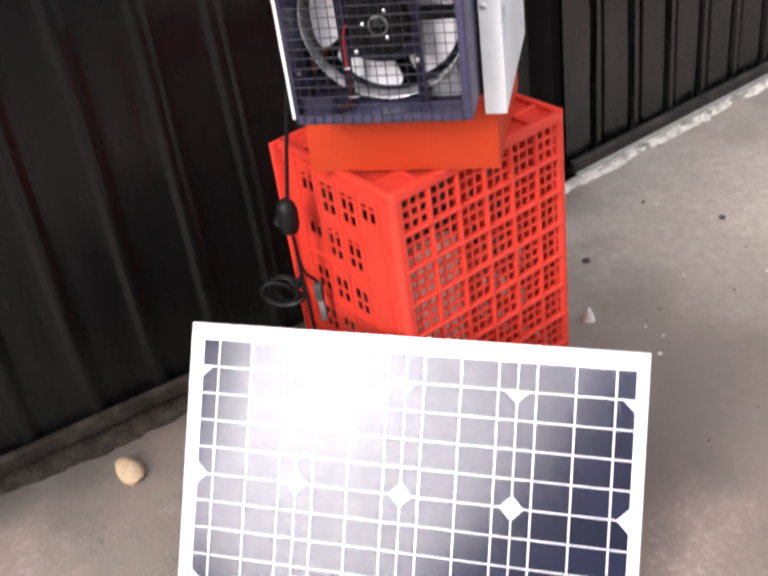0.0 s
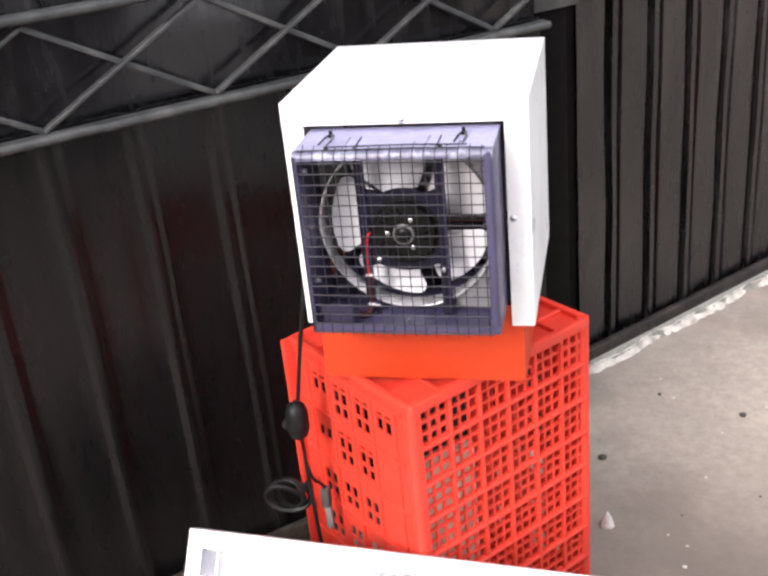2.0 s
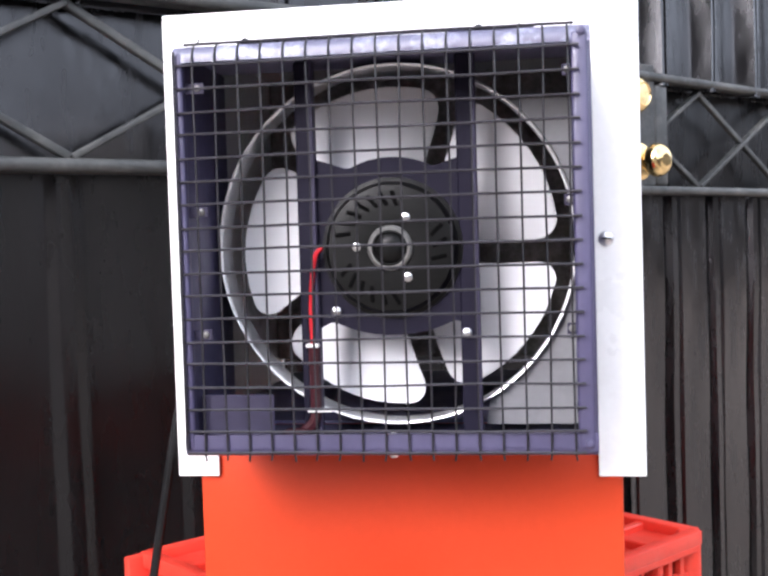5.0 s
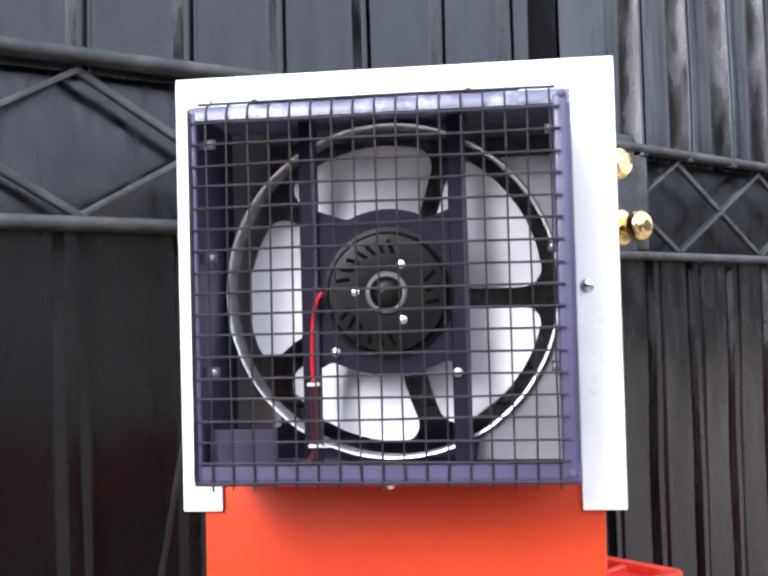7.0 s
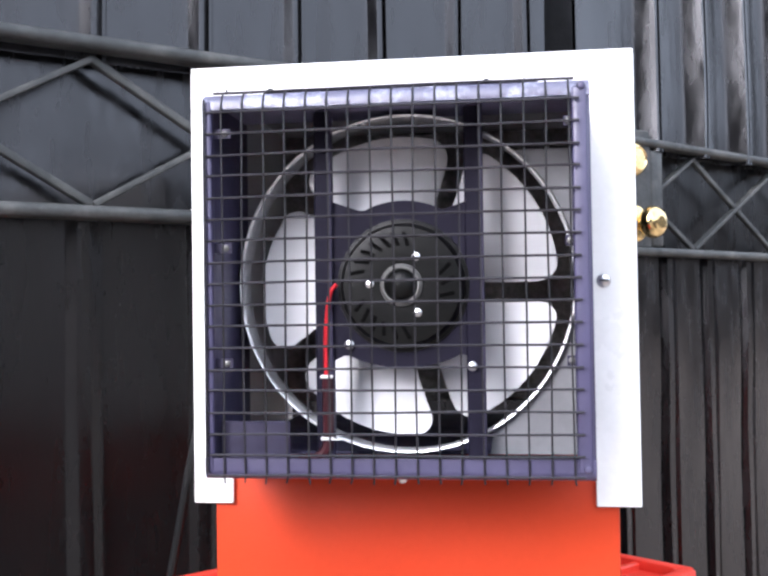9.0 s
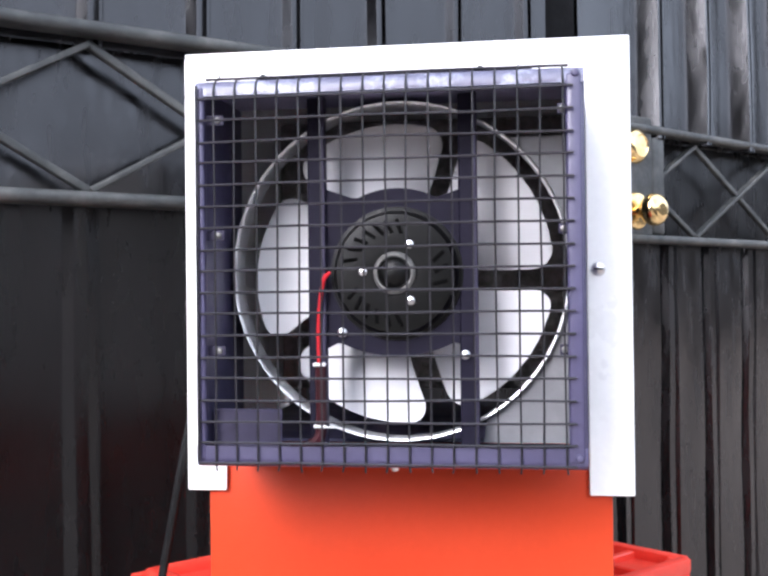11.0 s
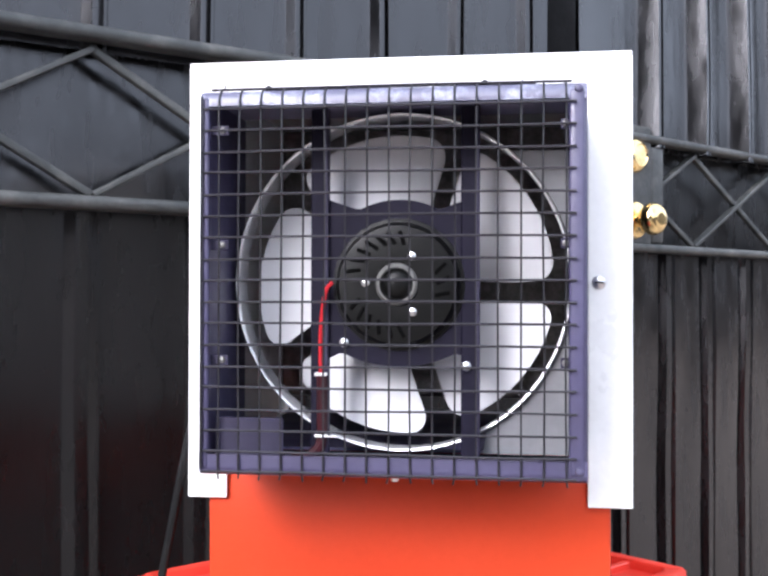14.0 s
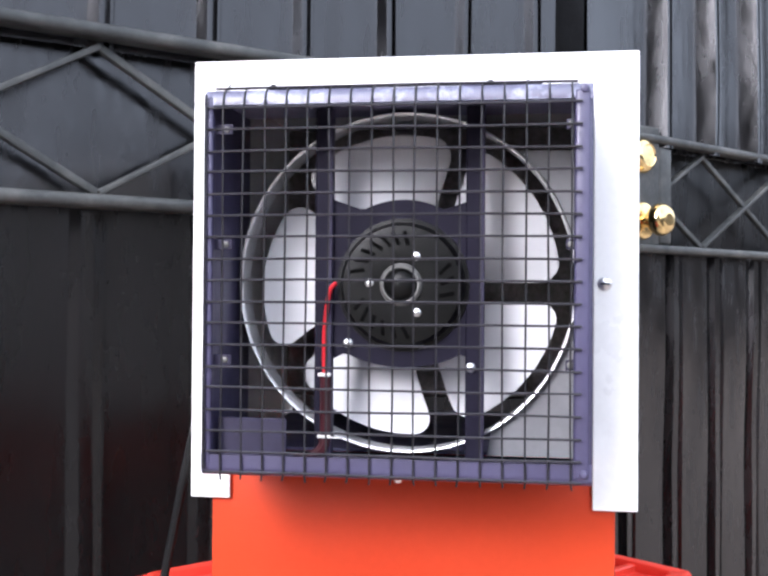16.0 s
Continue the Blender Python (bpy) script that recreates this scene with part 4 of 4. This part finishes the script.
    part("bearing_ring", lathe(bmesh.new(), [(0.0088, 0.0495), (0.0092, 0.0522), (0.0112, 0.0524), (0.0128, 0.0505), (0.0132, 0.0468), (0.0088, 0.0468), (0.0088, 0.0495)], 32, motor_at), M_BEARING, motor, "dull grey bearing ring", smooth=True)
    slot_mesh = mesh_of("vent_slot", bm_box(-0.0046, 0.0046, -0.0012, 0.0012, -0.0008, 0.0005, bevel=0.0004), M_HOLE)
    for ang in (84, 97, 110, 123, 136, 149, 163, 205, 219, 233, 247, 261, 275, 20, 5, -12):
        rot = motor_at @ Matrix.Rotation(radians(ang), 4, "Z") @ Matrix.Translation((0.0285, 0, 0.0472)) @ Matrix.Rotation(radians(24), 4, "Z")
        part("vent_slot", slot_mesh, None, motor, "dark vent slot", at=rot)
    for ang in (62, 177, -60):
        c = motor_at @ Matrix.Rotation(radians(ang), 4, "Z") @ Matrix.Translation((0.0195, 0, 0.047))
        part("screw", lathe(bmesh.new(), [(0, 0), (0.0026, 0), (0.0026, 0.001), (0.0016, 0.0018), (0, 0.002)], 12), M_STEEL, motor, "bright steel screw", smooth=True, at=c)
    for x, zz in ((-0.034, 0.742), (0.042, 0.728)):
        part("mount_bolt", lathe(bmesh.new(), [(0, 0), (0.003, 0), (0.003, 0.0022), (0.002, 0.003), (0, 0.0032)], 12, Matrix.Translation((x, -0.031, z(zz))) @ Matrix.Rotation(radians(90), 4, "X")), M_STEEL, a, "bright steel bolt", smooth=True)
    hub = lathe(bmesh.new(), [(0, 0.010), (0.034, 0.010), (0.036, 0.007), (0.036, -0.022), (0, -0.022)], 40, along)
    part("fan_hub", hub, M_BLACK_PLASTIC, a, smooth=True)
    tip, corner_r = 0.0972, 0.014
    for k in range(5):
        bm = bmesh.new()
        cols = []
        for i in range(31):
            t = math.sin(math.pi / 2 * i / 30)
            r = 0.034 + (tip - 0.034) * t
            gap = 0.0068
            if r > tip - corner_r:
                gap += corner_r - math.sqrt(max(0.0, corner_r ** 2 - (r - tip + corner_r) ** 2))
            half = radians(36) - math.asin(min(0.95, gap / r))
            row = []
            for j in range(9):
                w = 2 * j / 8 - 1
                ang = w * half + radians(5) * t
                row.append(bm.verts.new((r * math.cos(ang), r * math.sin(ang), -0.006 + w * 0.0105 * (1 - 0.25 * t) + 0.0025 * (1 - w * w))))
            cols.append(row)
        for p, q in zip(cols, cols[1:]):
            for j in range(8):
                bm.faces.new((p[j], p[j + 1], q[j + 1], q[j]))
        r = bmesh.ops.extrude_face_region(bm, geom=list(bm.faces))
        bmesh.ops.translate(bm, verts=[v for v in r["geom"] if isinstance(v, bmesh.types.BMVert)], vec=(0, 0, -0.0022))
        part("fan_blade", bm, M_BLADE, a, "white plastic fan blade", smooth=True, at=along @ Matrix.Rotation(radians(28 + 72 * k), 4, "Z"))

    # wiring
    wire = curve_points([(-0.0405, -0.038, z(0.7795)), (-0.0445, -0.038, z(0.774)), (-0.0474, -0.036, z(0.758)), (-0.0486, -0.0345, z(0.74)), (-0.0482, -0.0345, z(0.721))], 6)
    part("red_wire", tube(bmesh.new(), wire, 0.0014, 8), M_RED_WIRE, a, "red insulated motor wire", smooth=True)
    sleeve = curve_points([(-0.0475, -0.0345, z(0.7215)), (-0.0475, -0.0345, z(0.705)), (-0.0475, -0.0345, z(0.686)), (-0.049, -0.036, z(0.677)), (-0.056, -0.037, z(0.6715))], 6)
    part("wire_sleeve", tube(bmesh.new(), sleeve, 0.0034, 8), M_SLEEVE, a, "dark maroon wire sleeve", smooth=True)
    for zz in (0.7225, 0.6845):
        part("cable_tie", bm_box(-0.0517, -0.0440, -0.0385, -0.0262, z(zz) - 0.001, z(zz) + 0.001, bevel=0.0004), M_TIE, a, "white nylon cable tie")
    part("cable_tie", bm_box(-0.0445, -0.037, -0.0395, -0.0375, z(0.6845) - 0.0008, z(0.6845) + 0.0002, bevel=0.0003), M_TIE, a, "white nylon cable tie")
    part("terminal", bm_box(-0.066, -0.051, -0.046, -0.036, h0 + 0.0032, h0 + 0.009, bevel=0.002), M_SLEEVE, a, "brown wire terminal")

    # strap ends folded over the top of the housing
    for x in (-0.048, 0.044):
        part("strap_tab", bm_box(x - 0.006, x + 0.006, hy + 0.006, hy + 0.052, h1 + 0.0002, h1 + 0.0016, bevel=0.0006), M_TOP_LIT, a, "lavender strap end")
        for e in (-0.0066, 0.006):
            part("tab_edge", bm_box(x + e, x + e + 0.0008, hy + 0.008, hy + 0.05, h1 + 0.0002, h1 + 0.0018), M_STRAP_EDGE, a)
    # bolt through the floor of the housing
    part("floor_bolt", lathe(bmesh.new(), [(0, -0.005), (0.0022, -0.0045), (0.0034, -0.002), (0.0034, 0.0002), (0.0016, 0.0032), (0.0016, 0.009), (0, 0.0095)], 12, Matrix.Translation((0.001, hy + 0.022, h0))), M_STEEL, a, "small steel bolt", smooth=True)

    # screws and clips
    def screw(x, y, zz, face="front"):
        m = Matrix.Translation((x, y, zz)) @ (Matrix.Rotation(radians(90), 4, "X") if face == "front" else Matrix())
        s = part("screw", lathe(bmesh.new(), [(0, 0), (0.0046, 0), (0.0046, 0.0006), (0.0034, 0.0022), (0.0015, 0.003), (0, 0.003)], 16, m), M_STEEL, a, "zinc-plated screw head", smooth=True)
        # black bar in place of the shade in the screw's slot
        slot = bm_box(-0.0028, 0.0028, -0.0005, 0.0005, 0.0026, 0.0034)
        part("slot", slot, M_BLACK_PLASTIC, s, at=m)
    screw(0.124, 0, z(0.780))
    screw(-0.0005, 0, z(0.9035))
    for x in (-0.0795, 0.0745):
        clip = part("clip", lathe(bmesh.new(), [(0, 0), (0.0042, 0), (0.0042, 0.002), (0.0022, 0.003), (0.0022, 0.0075), (0, 0.0075)], 12, Matrix.Translation((x, -0.022, h1))), M_BLACK_PLASTIC, a, "black clip bolt", smooth=True)
        part("clip_wire", tube(bmesh.new(), curve_points([(x - 0.007, -0.052, h1 + 0.0006), (x - 0.005, -0.035, h1 + 0.002), (x, -0.024, h1 + 0.003), (x + 0.005, -0.035, h1 + 0.002), (x + 0.003, -0.055, h1 + 0.0006)], 4), 0.0012), M_WIRE, clip, smooth=True)
    for x in (-0.0735, 0.0545):
        part("tie_knot", lathe(bmesh.new(), [(0, 0), (0.0022, 0.0003), (0.0026, 0.002), (0.0014, 0.0038), (0, 0.004)], 10, Matrix.Translation((x, -0.068, h1))), M_BLACK_PLASTIC, a, smooth=True)
    for x, zz in ((0.1075, 0.673), (0.1075, 0.8875)):
        part("rivet", lathe(bmesh.new(), [(0, 0), (0.0026, 0), (0.002, 0.0014), (0, 0.002)], 10, Matrix.Translation((x, hy - 0.0006, z(zz))) @ Matrix.Rotation(radians(90), 4, "X")), M_LAVENDER, a, smooth=True)
    return a


air_cooler()

# ---------------------------------------------------------------- solar panel
PW, PH = 0.6753, 0.4115


def solar_panel():
    yaw, tilt = -0.0795, 0.6222
    at = Matrix.Translation((-0.026, -0.3207, 0)) @ Matrix.Rotation(yaw, 4, "Z") @ Matrix.Rotation(math.pi / 2 - tilt, 4, "X")
    p = thing("solar_panel", "white-framed monocrystalline solar panel leaning on the crate", "solar panel", at)
    w, t = PW / 2, 0.022
    for name, b in (("frame_rail", (-w, w, 0, 0.0125)), ("frame_rail", (-w, w, PH - 0.0125, PH)), ("frame_stile", (-w, -w + 0.0125, 0.0127, PH - 0.0127)), ("frame_stile", (w - 0.0125, w, 0.0127, PH - 0.0127))):
        part(name, bm_box(b[0], b[1], b[2], b[3], -t, 0, bevel=0.0008, segs=2), M_FRAME, p, smooth=True)
    part("backsheet", bm_box(-w + 0.011, w - 0.011, 0.011, PH - 0.011, -0.008, -0.004), M_SHEET, p)
    pitch_x, pitch_y, gap = 0.16, 0.0405, 0.002
    x_start, y_start = -w + 0.0199, 0.0229

    def strip(top, bottom):
        a, b, c = (pitch_x - 0.0022) / 2, (pitch_y - gap) / 2, 0.0155
        pts = [(-a + (c if bottom else 0), -b), (a - (c if bottom else 0), -b)]
        if bottom:
            pts += [(a - 0.0045, -b + 0.0115), (a, -b + 0.0155)][:2]
        pts += [(a, b - (c if top else 0)), (a - (c if top else 0), b)] if top else [(a, b)]
        pts += [(-a + (c if top else 0), b), (-a, b - (c if top else 0))] if top else [(-a, b)]
        if bottom:
            pts += [(-a, -b + 0.0155), (-a + 0.0045, -b + 0.0115)]
        return mesh_of("cell", prism(bmesh.new(), pts, 0.0006, Matrix.Translation((0, 0, -0.004))), M_CELL)

    kinds = {"plain": strip(False, False), "top": strip(True, False), "bottom": strip(False, True)}
    order = ["bottom", "plain", "plain", "top", "bottom", "plain", "plain", "top", "plain"]
    for c in range(4):
        for r in range(9):
            part("cell", kinds[order[r]], None, p, at=Matrix.Translation((x_start + pitch_x * (c + 0.5), y_start + pitch_y * (r + 0.5), 0)))
        for f in (1 / 6, 0.5, 5 / 6):
            x = x_start + pitch_x * (c + f)
            part("busbar", bm_box(x - 0.0011, x + 0.0011, y_start, y_start + pitch_y * 9, -0.0034, -0.0029), M_BUS, p)
    glass = bpy.data.materials.new("panel_glass")
    glass.use_nodes = True
    nt = glass.node_tree
    nt.nodes.remove(nt.nodes["Principled BSDF"])
    tr, gl, fr, mx = (nt.nodes.new(k) for k in ("ShaderNodeBsdfTransparent", "ShaderNodeBsdfGlossy", "ShaderNodeFresnel", "ShaderNodeMixShader"))
    gl.inputs["Roughness"].default_value = 0.13
    gl.inputs["Color"].default_value = (0.93, 0.95, 1.0, 1)
    fr.inputs["IOR"].default_value = 1.26
    nt.links.new(fr.outputs[0], mx.inputs[0])
    nt.links.new(tr.outputs[0], mx.inputs[1])
    nt.links.new(gl.outputs[0], mx.inputs[2])
    nt.links.new(mx.outputs[0], nt.nodes["Material Output"].inputs["Surface"])
    g = part("cover_glass", bm_box(-w + 0.0118, w - 0.0118, 0.0118, PH - 0.0118, -0.0024, -0.0012), glass, p, "clear cover glass")
    g.visible_shadow = False
    return p


solar_panel()

# ---------------------------------------------------------------- cable and small things
def cable():
    c = thing("power_cable", "black power cable with inline switch, hanging beside the crate", "cable", Matrix.Translation((-0.187, 0.019, 0)))
    pts = [(0.037, 0.05, 0.72), (0.033, 0.025, 0.69), (0.028, 0.016, 0.66), (0.021, 0.011, 0.615), (0.013, 0.009, 0.57), (0.006, 0.005, 0.52), (0.0, 0.0, 0.474), (0.002, 0.002, 0.43), (0.0, 0.01, 0.37), (0.008, 0.0, 0.27), (0.018, -0.012, 0.17), (0.014, -0.03, 0.06), (-0.01, -0.03, 0.006), (-0.06, 0.02, 0.004), (-0.12, 0.05, 0.004)]
    part("cord", tube(bmesh.new(), curve_points(pts, 8), 0.003, 8), M_BLACK_PLASTIC, c, smooth=True)
    m = Matrix.Translation((0, 0.0, 0.474))
    sw = lathe(bmesh.new(), [(0, -0.030), (0.006, -0.0295), (0.0125, -0.024), (0.016, -0.012), (0.016, 0.012), (0.013, 0.023), (0.006, 0.029), (0, 0.030)], 20, m)
    part("switch", sw, M_BLACK_PLASTIC, c, "oval black inline switch", smooth=True)
    part("thumb_wheel", lathe(bmesh.new(), [(0, -0.0035), (0.0085, -0.0035), (0.0095, -0.002), (0.0095, 0.002), (0.0085, 0.0035), (0, 0.0035)], 20, Matrix.Translation((-0.0125, -0.002, 0.468)) @ Matrix.Rotation(radians(90), 4, "X")), M_BLACK_PLASTIC, c, "black thumb wheel", smooth=True)
    loops = []
    for i in range(46):
        a = i * 0.42 + 0.6
        r = 0.0235 + 0.0028 * math.sin(i * 0.7)
        loops.append((-0.044 + 1.15 * r * math.cos(a) + 0.006 * math.sin(i * 0.3), 0.03 + 0.010 * math.sin(i * 0.23), 0.318 + r * math.sin(a)))
    loops.append((-0.002, 0.012, 0.36))
    part("coil", tube(bmesh.new(), curve_points(loops, 3), 0.004, 7), M_BLACK_PLASTIC, c, "loose coil of black cable", smooth=True)
    part("cord", tube(bmesh.new(), curve_points([(0.001, 0.004, 0.41), (0.006, 0.01, 0.37), (0.014, 0.02, 0.352), (0.018, 0.024, 0.34)], 6), 0.0022, 6), M_BLACK_PLASTIC, c, smooth=True)
    part("plug", bm_box(0.011, 0.024, 0.016, 0.032, 0.31, 0.342, bevel=0.003, segs=2), M_PLUG, c, "small dusty grey plug", smooth=True)
    part("connector", bm_box(0.0135, 0.0235, 0.02, 0.03, 0.27, 0.3085, bevel=0.002, segs=2), M_GREY, c, "grey connector sleeve", smooth=True)
    return c


cable()


def pebble(name, x, y, r, mat, label, seed, flat=0.6, tall=1.0, point=0.0, turn=None):
    bm = bmesh.new()
    bmesh.ops.create_icosphere(bm, subdivisions=2, radius=r)
    for v in bm.verts:
        k = 1 + 0.35 * noise.noise(v.co * (1.3 / r) * 0.6 + Vector((seed * 7.1, 0, 0)))
        v.co = Vector((v.co.x * k * tall, v.co.y * k, max(v.co.z * k * flat, -r * flat * 0.5)))
    if point:
        for v in bm.verts:
            k = 1 - point * max(0.0, (v.co.z + r * flat * 0.5) / (r * flat * 1.5))
            v.co.x, v.co.y = v.co.x * k, v.co.y * k
    lowest = min(v.co.z for v in bm.verts)
    bmesh.ops.translate(bm, verts=bm.verts, vec=(0, 0, -lowest))
    ob = part(name, bm, mat, smooth=True)
    ob.matrix_world = pose(x, y, 0, 0, 0, seed * 47 if turn is None else turn)
    tagged(ob, label, "stone", group="litter on the yard floor")


pebble("clay_lump", -0.54, -0.052, 0.0255, M_CLAY, "tan lump of dry clay lying on the concrete", 41, 0.75, 1.45, 0.25, -36)
pebble("pale_stone", -0.605, -0.437, 0.025, M_STONE, "pale pointed stone on the concrete", 1, 1.5, 1.0, 0.75)
pebble("pale_stone", 0.229, 0.421, 0.0135, M_STONE, "small pale pointed stone chip on the concrete", 2, 1.6, 1.1, 0.8)
pebble("dark_crumb", 0.217, 0.629, 0.009, M_DARK_BIT, "dark crumb of soil on the concrete", 3)
pebble("dark_crumb", 0.503, 0.803, 0.008, M_DARK_BIT, "dark crumb of soil on the concrete", 4)
pebble("pale_stone", 0.365, 0.863, 0.0045, M_STONE, "small pale stone chip on the concrete", 5, 0.5)
pebble("dark_crumb", 0.336, 0.878, 0.0042, M_DARK_BIT, "small dark crumb beside a pale chip", 61)
litter = random.Random(11)
for k in range(54):
    if k < 20:
        x, y = -0.66 + litter.uniform(-0.1, 0.07), -0.5 + litter.uniform(-0.1, 0.12)
    else:
        x, y = 0.5 + litter.uniform(-0.18, 0.35), 0.25 + litter.uniform(-0.75, 0.75)
    pale = litter.random() < 0.85
    if (x + 0.605) ** 2 + (y + 0.437) ** 2 < 0.07 ** 2:
        x -= 0.12
    pebble("pale_chip" if pale else "dark_crumb", x, y, (litter.uniform(0.002, 0.0075) if k < 20 else litter.uniform(0.0018, 0.0042)) if pale else litter.uniform(0.0015, 0.0026), M_STONE if pale else M_DARK_BIT,
           "tiny pale stone chip on the concrete" if pale else "tiny dark crumb on the concrete", 6 + k, 0.6)
